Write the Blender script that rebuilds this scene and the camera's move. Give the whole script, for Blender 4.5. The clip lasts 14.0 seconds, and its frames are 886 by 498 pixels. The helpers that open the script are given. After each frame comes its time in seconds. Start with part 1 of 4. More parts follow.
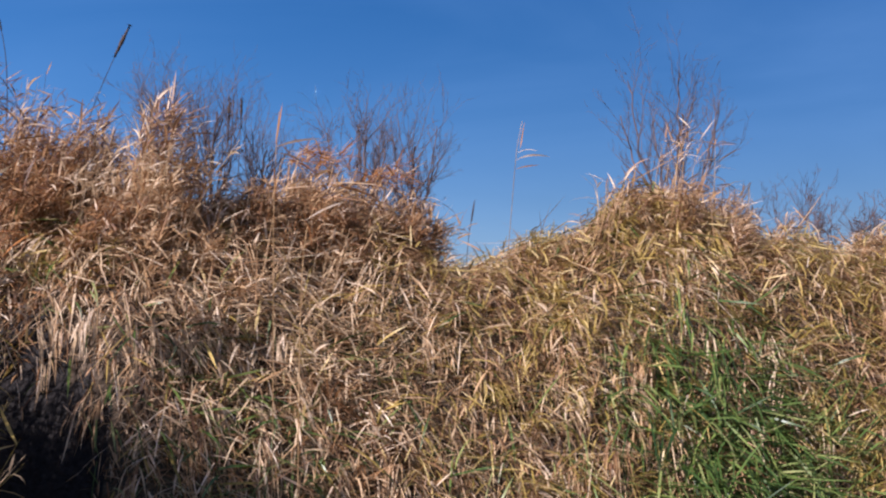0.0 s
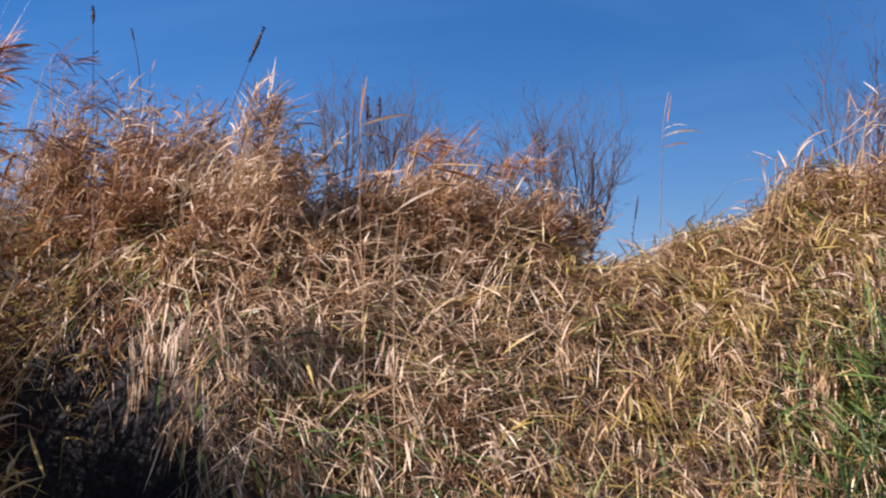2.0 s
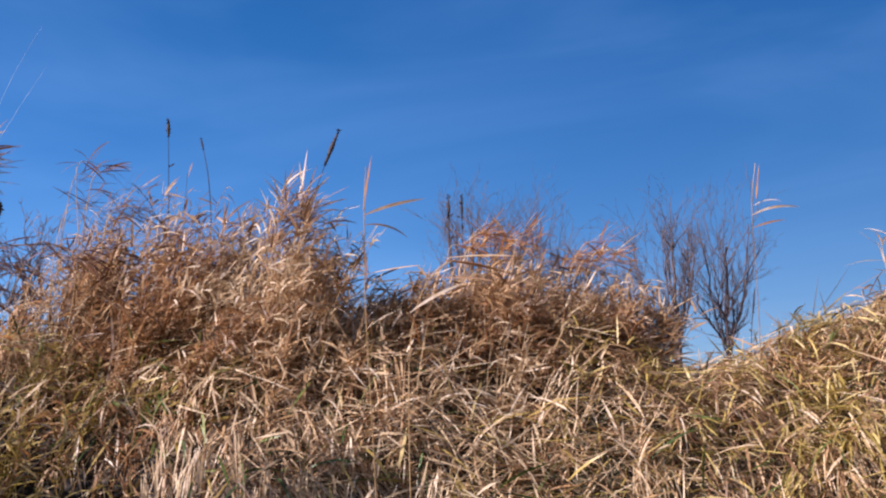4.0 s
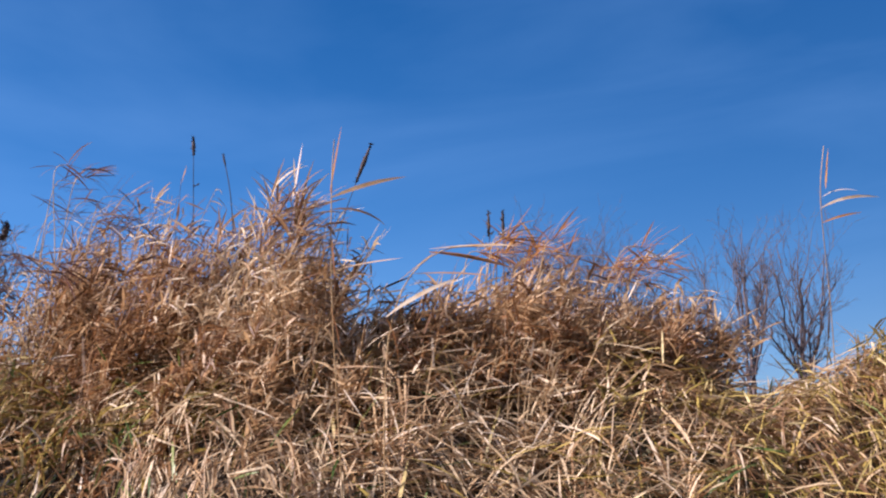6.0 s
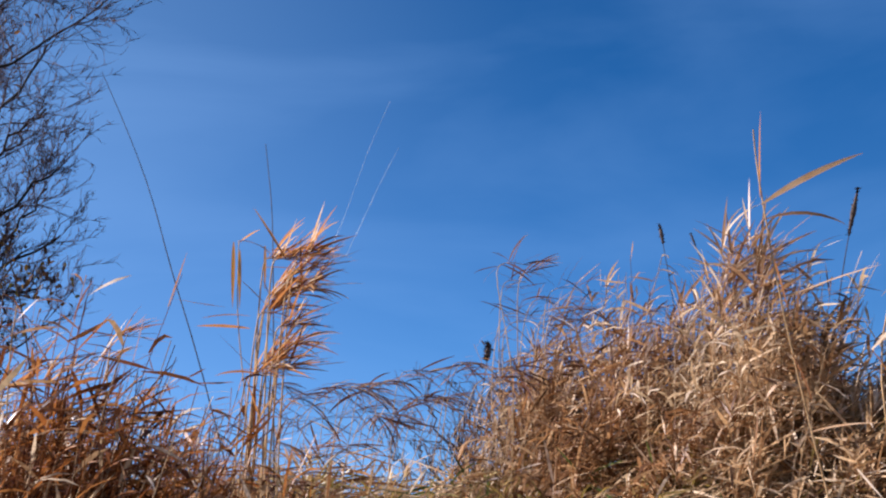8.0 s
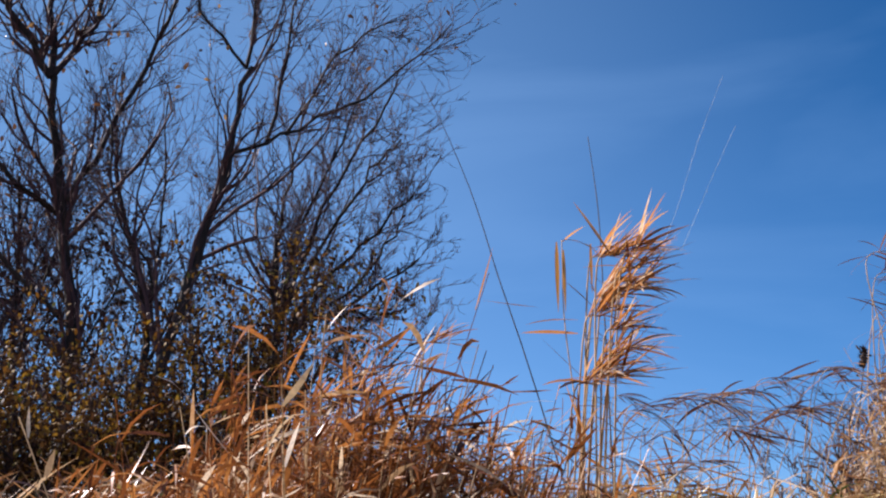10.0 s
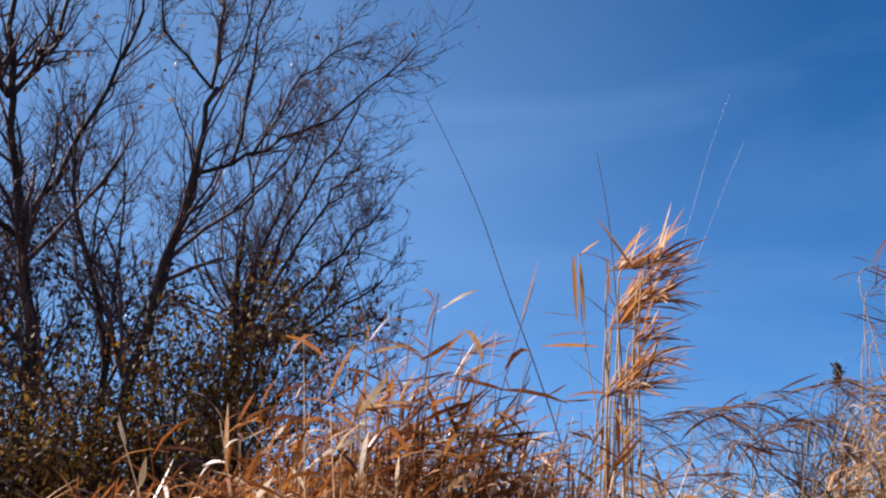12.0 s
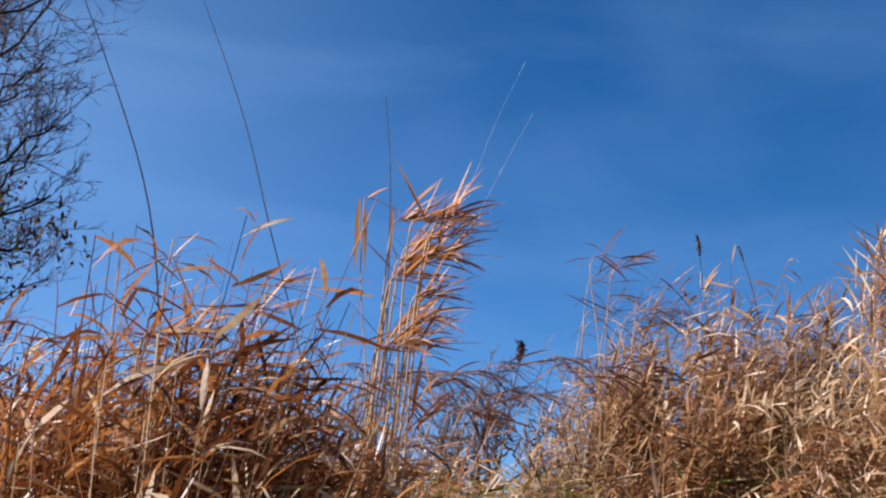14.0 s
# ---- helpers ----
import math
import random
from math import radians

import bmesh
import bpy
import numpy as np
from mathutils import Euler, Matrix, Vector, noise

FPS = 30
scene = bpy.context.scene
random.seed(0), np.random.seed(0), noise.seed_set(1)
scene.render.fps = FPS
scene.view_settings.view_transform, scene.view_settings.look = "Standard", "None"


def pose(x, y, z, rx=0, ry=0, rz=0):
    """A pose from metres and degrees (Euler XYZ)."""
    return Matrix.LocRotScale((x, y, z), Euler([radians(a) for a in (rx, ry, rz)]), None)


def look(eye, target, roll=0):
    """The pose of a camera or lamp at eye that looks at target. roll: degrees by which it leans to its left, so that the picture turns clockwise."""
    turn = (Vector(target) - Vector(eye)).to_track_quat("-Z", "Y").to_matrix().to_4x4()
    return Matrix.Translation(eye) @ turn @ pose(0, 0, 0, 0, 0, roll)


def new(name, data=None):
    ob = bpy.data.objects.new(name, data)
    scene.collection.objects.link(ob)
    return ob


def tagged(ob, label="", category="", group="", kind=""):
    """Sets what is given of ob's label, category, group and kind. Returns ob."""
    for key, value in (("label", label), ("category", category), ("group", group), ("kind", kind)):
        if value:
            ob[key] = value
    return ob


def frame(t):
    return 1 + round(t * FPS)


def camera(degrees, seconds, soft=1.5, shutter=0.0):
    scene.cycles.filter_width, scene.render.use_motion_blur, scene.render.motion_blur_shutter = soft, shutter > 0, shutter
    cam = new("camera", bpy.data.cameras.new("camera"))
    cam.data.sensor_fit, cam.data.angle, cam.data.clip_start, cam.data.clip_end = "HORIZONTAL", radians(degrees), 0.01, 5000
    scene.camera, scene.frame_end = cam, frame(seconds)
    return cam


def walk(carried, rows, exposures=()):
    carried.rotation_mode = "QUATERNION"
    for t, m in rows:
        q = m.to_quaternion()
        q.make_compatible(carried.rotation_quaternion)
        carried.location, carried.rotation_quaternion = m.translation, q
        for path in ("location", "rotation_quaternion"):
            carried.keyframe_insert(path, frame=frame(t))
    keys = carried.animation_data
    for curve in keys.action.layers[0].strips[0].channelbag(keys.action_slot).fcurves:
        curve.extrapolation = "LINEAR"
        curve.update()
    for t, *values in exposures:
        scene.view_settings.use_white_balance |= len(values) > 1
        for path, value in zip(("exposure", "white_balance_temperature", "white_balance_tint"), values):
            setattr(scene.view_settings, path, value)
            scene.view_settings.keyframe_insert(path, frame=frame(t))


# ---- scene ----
cam = camera(45.9, 14.0, soft=2.2)
PATH = [
    (0, (-0.176, -0.330, 1.505), (0.137, 1.639, 1.670), 0.70),
    (0.5, (-0.112, -0.215, 1.509), (0.131, 1.764, 1.668), 0.61),
    (1, (-0.058, -0.103, 1.503), (0.057, 1.887, 1.667), 0.65),
    (1.5, (-0.000, 0.001, 1.500), (-0.000, 1.993, 1.675), 0.02),
    (2, (0.061, 0.123, 1.497), (0.019, 2.114, 1.682), -0.23),
    (2.3, (0.115, 0.177, 1.499), (-0.050, 2.160, 1.694), -0.66),
    (2.4, (0.141, 0.188, 1.499), (-0.035, 2.157, 1.802), -2.22),
    (2.5, (0.140, 0.199, 1.492), (-0.029, 2.154, 1.882), -1.62),
    (2.6, (0.144, 0.214, 1.492), (-0.030, 2.168, 1.881), -1.90),
    (2.7, (0.148, 0.239, 1.491), (-0.035, 2.190, 1.888), -1.41),
    (4.8, (0.325, 0.715, 1.561), (0.004, 2.651, 1.948), -2.30),
    (5, (0.318, 0.750, 1.560), (-0.004, 2.684, 1.955), -2.18),
    (5.5, (0.325, 0.871, 1.558), (-0.043, 2.801, 1.933), -1.49),
    (6, (0.344, 0.996, 1.537), (-0.071, 2.897, 1.999), -1.43),
    (6.5, (0.356, 1.088, 1.530), (-0.275, 2.891, 2.122), -1.78),
    (7, (0.342, 1.209, 1.528), (-0.648, 2.805, 2.215), -2.71),
    (7.1, (0.335, 1.224, 1.533), (-0.703, 2.787, 2.226), -1.61),
    (7.2, (0.332, 1.243, 1.532), (-0.758, 2.771, 2.223), -2.73),
    (9.3, (0.190, 1.585, 1.577), (-1.242, 2.769, 2.315), 0.80),
    (9.5, (0.186, 1.589, 1.579), (-1.314, 2.685, 2.321), 0.80),
    (10, (0.188, 1.560, 1.573), (-1.437, 2.454, 2.321), 0.40),
    (10.1, (0.180, 1.550, 1.572), (-1.445, 2.440, 2.336), 0.30),
    (10.2, (0.130, 1.518, 1.571), (-1.440, 2.377, 2.466), 0.02),
    (10.3, (0.129, 1.528, 1.572), (-1.398, 2.359, 2.560), -1.20),
    (10.5, (0.134, 1.521, 1.565), (-1.385, 2.370, 2.550), -1.17),
    (10.7, (0.145, 1.502, 1.556), (-1.393, 2.368, 2.497), -1.43),
    (10.8, (0.156, 1.489, 1.554), (-1.452, 2.373, 2.352), -1.37),
    (11, (0.151, 1.485, 1.557), (-1.460, 2.358, 2.357), -0.83),
    (11.5, (0.135, 1.475, 1.561), (-1.471, 2.359, 2.358), -0.87),
    (12, (0.119, 1.455, 1.557), (-1.441, 2.427, 2.347), -0.88),
    (12.3, (0.092, 1.451, 1.560), (-1.377, 2.555, 2.350), -0.86),
    (12.5, (0.067, 1.447, 1.566), (-1.355, 2.616, 2.349), -0.81),
    (12.6, (0.059, 1.443, 1.567), (-1.317, 2.667, 2.344), -0.75),
    (13, (0.028, 1.429, 1.569), (-1.169, 2.829, 2.347), -0.50),
    (13.5, (-0.019, 1.371, 1.559), (-1.161, 2.815, 2.341), 0.46),
    (14, (-0.103, 1.366, 1.577), (-1.257, 2.840, 2.281), 0.43),
]
walk(cam, [(t, look(eye, target, roll)) for t, eye, target, roll in PATH], ((0.0, 1.02, 5900, 26), (2.5, 1.1, 5950, 26), (5.0, 1.22, 6000, 25), (7.0, 1.2, 6000, 23), (9.3, 1.18, 6300, 21), (11.0, 1.28, 6350, 21), (14.0, 1.2, 6300, 21)))

# ---- light: low autumn sun from behind and to one side, clear sky with thin cirrus ----
SUN_TURN, SUN_UP = radians(123), radians(38)
world = bpy.data.worlds.new("sky")
scene.world = world
world.use_nodes = True
wn, wl = world.node_tree.nodes, world.node_tree.links
sky = wn.new("ShaderNodeTexSky")
sky.sky_type, sky.sun_disc = "NISHITA", False
sky.sun_elevation, sky.sun_rotation = SUN_UP, SUN_TURN
sky.altitude, sky.air_density, sky.dust_density, sky.ozone_density = 300, 1.0, 1.3, 4.0
wc = wn.new("ShaderNodeTexCoord")
wm = wn.new("ShaderNodeMapping")
wm.inputs["Scale"].default_value = (1.2, 1.2, 5.0)
wm.inputs["Rotation"].default_value = (0.25, 0.35, 0.6)
cirrus = wn.new("ShaderNodeTexNoise")
cirrus.inputs["Scale"].default_value, cirrus.inputs["Detail"].default_value, cirrus.inputs["Distortion"].default_value = 1.6, 7.0, 0.6
veil = wn.new("ShaderNodeMapRange")
veil.inputs["From Min"].default_value, veil.inputs["From Max"].default_value = 0.42, 0.8
veil.inputs["To Min"].default_value, veil.inputs["To Max"].default_value = 0.0, 0.13
thin = wn.new("ShaderNodeMixRGB")
thin.inputs["Color2"].default_value = (4.0, 7.1, 11.0, 1)
wl.new(wc.outputs["Generated"], wm.inputs["Vector"])
wl.new(wm.outputs["Vector"], cirrus.inputs["Vector"])
wl.new(cirrus.outputs["Fac"], veil.inputs["Value"])
toward = wn.new("ShaderNodeVectorMath")
toward.operation = "DOT_PRODUCT"
toward.inputs[1].default_value = (-0.95, -0.16, 0.20)
haze = wn.new("ShaderNodeMapRange")
haze.interpolation_type = "SMOOTHSTEP"
haze.inputs["From Min"].default_value, haze.inputs["From Max"].default_value = 0.35, 1.0
haze.inputs["To Min"].default_value, haze.inputs["To Max"].default_value = 0.0, 0.28
both_veils = wn.new("ShaderNodeMath")
both_veils.use_clamp = True
wl.new(wc.outputs["Generated"], toward.inputs[0])
wl.new(toward.outputs["Value"], haze.inputs["Value"])
wl.new(veil.outputs["Result"], both_veils.inputs[0])
wl.new(haze.outputs["Result"], both_veils.inputs[1])
wl.new(both_veils.outputs[0], thin.inputs["Fac"])
deep = wn.new("ShaderNodeHueSaturation")
deep.inputs["Saturation"].default_value = 1.34
wl.new(sky.outputs["Color"], deep.inputs["Color"])
wl.new(deep.outputs["Color"], thin.inputs["Color1"])
wl.new(thin.outputs["Color"], wn["Background"].inputs["Color"])
wn["Background"].inputs["Strength"].default_value = 0.050
sun = new("sun", bpy.data.lights.new("sun", "SUN"))
sun.data.energy, sun.data.angle, sun.data.color = 5.0, radians(0.55), (1.0, 0.94, 0.86)
SUN_WAY = Vector((-math.sin(SUN_TURN) * math.cos(SUN_UP), math.cos(SUN_TURN) * math.cos(SUN_UP), math.sin(SUN_UP)))
sun.matrix_world = look(SUN_WAY * 30, (0, 0, 0))


# ---- materials ----
def ramp(nodes, stops):
    node = nodes.new("ShaderNodeValToRGB")
    el = node.color_ramp.elements
    while len(el) < len(stops):
        el.new(0.5)
    for e, (at, colour) in zip(el, stops):
        e.position, e.color = at, (*colour, 1)
    return node


def leaf_material(name, stops, rough=0.5, through_light=0.3, patch=0.25, single=False):
    """Dry or green leaf: each blade its own tone, patches of tone over the bank, fine veins, some light through it."""
    mat = bpy.data.materials.new(name)
    mat.use_nodes = True
    n, l = mat.node_tree.nodes, mat.node_tree.links
    bsdf, out = n["Principled BSDF"], n["Material Output"]
    if single:
        pick = n.new("ShaderNodeObjectInfo").outputs["Random"]
    else:
        pick = n.new("ShaderNodeNewGeometry").outputs["Random Per Island"]
    colour = ramp(n, stops)
    coord = n.new("ShaderNodeTexCoord")
    big = n.new("ShaderNodeTexNoise")
    big.inputs["Scale"].default_value, big.inputs["Detail"].default_value = 4.5, 4.0
    fine = n.new("ShaderNodeTexNoise")
    fine.inputs["Scale"].default_value, fine.inputs["Detail"].default_value = 160.0, 2.0
    shift = n.new("ShaderNodeMath")
    shift.operation = "MULTIPLY_ADD"
    shift.inputs[1].default_value, shift.inputs[2].default_value = patch * 2.4, -patch * 1.2
    mix = n.new("ShaderNodeMath")
    mix.operation, mix.use_clamp = "ADD", True
    l.new(coord.outputs["Object"], big.inputs["Vector"])
    l.new(coord.outputs["Object"], fine.inputs["Vector"])
    l.new(big.outputs["Fac"], shift.inputs[0])
    l.new(shift.outputs[0], mix.inputs[0])
    l.new(pick, mix.inputs[1])
    l.new(mix.outputs[0], colour.inputs["Fac"])
    spots = n.new("ShaderNodeMapRange")
    spots.inputs["From Min"].default_value, spots.inputs["From Max"].default_value = 0.3, 0.7
    spots.inputs["To Min"].default_value, spots.inputs["To Max"].default_value = 0.72, 1.15
    l.new(fine.outputs["Fac"], spots.inputs["Value"])
    tint = n.new("ShaderNodeMixRGB")
    tint.blend_type = "MULTIPLY"
    tint.inputs["Fac"].default_value = 1.0
    l.new(colour.outputs["Color"], tint.inputs["Color1"])
    l.new(spots.outputs["Result"], tint.inputs["Color2"])
    l.new(tint.outputs["Color"], bsdf.inputs["Base Color"])
    bsdf.inputs["Roughness"].default_value = rough
    bsdf.inputs["Specular IOR Level"].default_value = 0.33
    glow = n.new("ShaderNodeBsdfTranslucent")
    l.new(tint.outputs["Color"], glow.inputs["Color"])
    both = n.new("ShaderNodeMixShader")
    both.inputs["Fac"].default_value = through_light
    l.new(bsdf.outputs["BSDF"], both.inputs[1])
    l.new(glow.outputs["BSDF"], both.inputs[2])
    l.new(both.outputs["Shader"], out.inputs["Surface"])
    return mat


def bark_material(name, dark, light, scale=18.0, rough=0.85):
    mat = bpy.data.materials.new(name)
    mat.use_nodes = True
    n, l = mat.node_tree.nodes, mat.node_tree.links
    bsdf = n["Principled BSDF"]
    coord = n.new("ShaderNodeTexCoord")
    stretch = n.new("ShaderNodeMapping")
    stretch.inputs["Scale"].default_value = (1, 1, 0.25)
    grain = n.new("ShaderNodeTexNoise")
    grain.inputs["Scale"].default_value, grain.inputs["Detail"].default_value = scale, 6.0
    colour = ramp(n, [(0.3, dark), (0.7, light)])
    bump = n.new("ShaderNodeBump")
    bump.inputs["Strength"].default_value, bump.inputs["Distance"].default_value = 0.6, 0.01
    l.new(coord.outputs["Object"], stretch.inputs["Vector"])
    l.new(stretch.outputs["Vector"], grain.inputs["Vector"])
    l.new(grain.outputs["Fac"], colour.inputs["Fac"])
    l.new(colour.outputs["Color"], bsdf.inputs["Base Color"])
    l.new(grain.outputs["Fac"], bump.inputs["Height"])
    l.new(bump.outputs["Normal"], bsdf.inputs["Normal"])
    bsdf.inputs["Roughness"].default_value = rough
    bsdf.inputs["Specular IOR Level"].default_value = 0.2
    return mat


STRAW = leaf_material("straw", [(0.0, (0.14, 0.068, 0.03)), (0.3, (0.31, 0.17, 0.075)), (0.6, (0.52, 0.325, 0.155)), (0.85, (0.64, 0.445, 0.25)), (1.0, (0.76, 0.60, 0.42))], 0.5, 0.36, 0.4)
RUSSET = leaf_material("russet straw", [(0.0, (0.07, 0.03, 0.013)), (0.3, (0.22, 0.10, 0.038)), (0.6, (0.40, 0.21, 0.085)), (0.88, (0.54, 0.34, 0.17)), (1.0, (0.74, 0.58, 0.42))], 0.48, 0.40)
ORANGE = leaf_material("orange straw", [(0.0, (0.06, 0.02, 0.009)), (0.3, (0.17, 0.056, 0.016)), (0.6, (0.33, 0.12, 0.03)), (0.88, (0.46, 0.20, 0.055)), (0.97, (0.48, 0.31, 0.16)), (1.0, (0.74, 0.62, 0.47))], 0.38, 0.34)
OLIVE = leaf_material("yellowing grass", [(0.0, (0.13, 0.10, 0.018)), (0.4, (0.32, 0.225, 0.05)), (0.75, (0.50, 0.355, 0.10)), (1.0, (0.64, 0.50, 0.24))], 0.42, 0.32)
GREEN = leaf_material("green grass", [(0.0, (0.022, 0.05, 0.012)), (0.5, (0.075, 0.125, 0.025)), (0.85, (0.16, 0.21, 0.05)), (1.0, (0.27, 0.28, 0.10))], 0.38, 0.26)
BROWN_LEAF = leaf_material("withered leaf", [(0.0, (0.08, 0.035, 0.018)), (0.6, (0.22, 0.11, 0.045)), (1.0, (0.38, 0.24, 0.10))], 0.55, 0.25)
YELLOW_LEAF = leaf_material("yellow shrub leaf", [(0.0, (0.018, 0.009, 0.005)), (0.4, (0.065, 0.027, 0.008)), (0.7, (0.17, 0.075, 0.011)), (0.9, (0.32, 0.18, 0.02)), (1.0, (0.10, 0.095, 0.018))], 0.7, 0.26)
REED_LEAF = leaf_material("dry reed leaf", [(0.0, (0.22, 0.085, 0.03)), (0.5, (0.46, 0.20, 0.06)), (0.85, (0.57, 0.32, 0.12)), (1.0, (0.74, 0.60, 0.44))], 0.38, 0.5, single=True)
PALE_LEAF = leaf_material("pale reed leaf", [(0.0, (0.24, 0.12, 0.055)), (0.5, (0.44, 0.26, 0.13)), (1.0, (0.72, 0.57, 0.39))], 0.38, 0.26, single=True)
# brown dead leaf, its colour taken near black for the shade under trees
SHADED_DEAD_LEAF = leaf_material("withered leaf darkened as shade", [(0.0, (0.015, 0.009, 0.006)), (0.6, (0.04, 0.022, 0.011)), (1.0, (0.09, 0.05, 0.02))], 0.8, 0.08)
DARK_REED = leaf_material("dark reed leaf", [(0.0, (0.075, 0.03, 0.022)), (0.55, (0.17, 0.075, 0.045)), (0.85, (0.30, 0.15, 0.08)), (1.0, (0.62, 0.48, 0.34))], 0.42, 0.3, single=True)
BLEACHED = leaf_material("bleached straw", [(0.0, (0.32, 0.20, 0.10)), (0.4, (0.52, 0.37, 0.205)), (0.8, (0.66, 0.50, 0.31)), (1.0, (0.74, 0.60, 0.43))], 0.55, 0.34)
GOLD_LEAF = leaf_material("golden leaf", [(0.0, (0.46, 0.20, 0.035)), (1.0, (0.54, 0.28, 0.05))], 0.4, 0.35, single=True)
STEM = bark_material("dry stem", (0.26, 0.15, 0.06), (0.50, 0.33, 0.16), 60.0, 0.6)
DARK_STEM = bark_material("dark weed stem", (0.028, 0.018, 0.014), (0.075, 0.048, 0.035), 80.0, 0.7)
SILK = bark_material("pale silk", (0.66, 0.64, 0.62), (0.8, 0.8, 0.8), 60.0, 0.35)
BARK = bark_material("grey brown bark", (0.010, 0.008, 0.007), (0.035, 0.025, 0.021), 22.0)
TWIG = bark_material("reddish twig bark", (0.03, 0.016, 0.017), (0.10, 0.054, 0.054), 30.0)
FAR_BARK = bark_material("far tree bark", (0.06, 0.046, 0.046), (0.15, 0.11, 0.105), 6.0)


def ground_material(name, stops):
    mat = bpy.data.materials.new(name)
    mat.use_nodes = True
    n, l = mat.node_tree.nodes, mat.node_tree.links
    bsdf = n["Principled BSDF"]
    coord = n.new("ShaderNodeTexCoord")
    big, fine = n.new("ShaderNodeTexNoise"), n.new("ShaderNodeTexNoise")
    big.inputs["Scale"].default_value, big.inputs["Detail"].default_value = 1.3, 5.0
    fine.inputs["Scale"].default_value, fine.inputs["Detail"].default_value = 45.0, 6.0
    a = ramp(n, stops)
    b = ramp(n, [(0.3, (0.35, 0.35, 0.35)), (0.7, (1.0, 1.0, 1.0))])
    mul = n.new("ShaderNodeMixRGB")
    mul.blend_type = "MULTIPLY"
    mul.inputs["Fac"].default_value = 1.0
    bump = n.new("ShaderNodeBump")
    bump.inputs["Distance"].default_value = 0.03
    l.new(coord.outputs["Object"], big.inputs["Vector"])
    l.new(coord.outputs["Object"], fine.inputs["Vector"])
    l.new(big.outputs["Fac"], a.inputs["Fac"])
    l.new(fine.outputs["Fac"], b.inputs["Fac"])
    l.new(a.outputs["Color"], mul.inputs["Color1"])
    l.new(b.outputs["Color"], mul.inputs["Color2"])
    l.new(mul.outputs["Color"], bsdf.inputs["Base Color"])
    l.new(fine.outputs["Fac"], bump.inputs["Height"])
    l.new(bump.outputs["Normal"], bsdf.inputs["Normal"])
    bsdf.inputs["Roughness"].default_value = 0.95
    return mat


LITTER = ground_material("dead grass litter", [(0.3, (0.05, 0.033, 0.02)), (0.55, (0.11, 0.075, 0.042)), (0.75, (0.09, 0.075, 0.032))])
# near-black colour stands in for shade low on the bank's left
HOLLOW_SHADE = ground_material("near-black hollow shade", [(0.3, (0.007, 0.005, 0.004)), (0.55, (0.016, 0.011, 0.008)), (0.75, (0.022, 0.016, 0.010))])
rng = np.random.default_rng(7)
WIND = math.atan2(0.50, 0.86)


# ---- ground: a lane at the camera's feet, a steep grassy bank and a level field beyond ----
def height(x, y):
    x, y = np.asarray(x, float), np.asarray(y, float)
    toe = np.maximum(2.2 - 0.385 * np.log1p(np.exp(-np.clip(x, -40, 40) / 0.35)), -2.0)
    lean = 1.0 - 0.26 / (1 + np.exp(np.clip(x, -9, 9) / 0.3))
    d = (y - toe) * lean
    s = np.clip(d / 1.7, 0, 1)
    bank = 1.75 * s * s * (3 - 2 * s) + 0.03 * np.clip(d - 1.7, 0, 6)
    wx, wy = x + 0.09 * np.sin(3.7 * y + 1.0), y + 0.09 * np.sin(4.3 * x + 0.4)
    lump = 0.07 * np.sin(2.3 * x + 0.7) * np.sin(1.9 * y + 1.1)
    lump += 0.10 * np.abs(np.sin(5.3 * wx + 1.7 * wy)) * np.abs(np.sin(4.1 * wy - 2.3 * wx + 0.6)) + 0.035 * np.sin(11.0 * wx + 3.0 * wy) * np.sin(9.0 * wy - 4.0 * wx + 1.3)
    mound = 0.14 * np.exp(-((x + 0.45) / 0.35) ** 2 - ((y - 3.5) / 0.3) ** 2) + 0.22 * np.exp(-((x - 1.48) / 0.44) ** 2 - ((y - 3.95) / 0.5) ** 2) - 0.28 * np.exp(-((x - 0.66) / 0.32) ** 2 - ((y - 4.2) / 0.6) ** 2)
    near = np.exp(-(x * x + y * y) / 400.0)
    # carved deep so that the shaded spot on the left goes dark
    hollow = 1.25 * np.exp(-(((x + 1.31) / 0.58) ** 2 + ((y - 2.80) / 0.41) ** 2) ** 1.5)
    return np.maximum(bank + (lump * s + mound) * near - hollow, np.minimum(bank, 0.0))


def build_ground():
    u = np.linspace(-1, 1, 191)
    w = 7.0 * u + 2500.0 * np.sign(u) * np.abs(u) ** 9
    gx, gy = np.meshgrid(w, w + 2.0, indexing="ij")
    verts = np.stack([gx.ravel(), gy.ravel(), height(gx, gy).ravel()], -1)
    k = len(u)
    i, j = np.meshgrid(np.arange(k - 1), np.arange(k - 1), indexing="ij")
    a = (i * k + j).ravel()
    faces = np.stack([a, a + k, a + k + 1, a + 1], -1)
    me = quads("ground", verts, faces, LITTER, True)
    # second slot: faces in the hollow get shade as their colour
    me.materials.append(HOLLOW_SHADE)
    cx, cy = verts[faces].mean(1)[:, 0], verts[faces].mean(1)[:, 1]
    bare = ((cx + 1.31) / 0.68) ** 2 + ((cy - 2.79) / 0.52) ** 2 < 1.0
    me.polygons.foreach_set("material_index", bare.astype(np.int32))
    return tagged(new("ground", me), "grassy bank and field covered in dead litter", "ground", kind="structure")


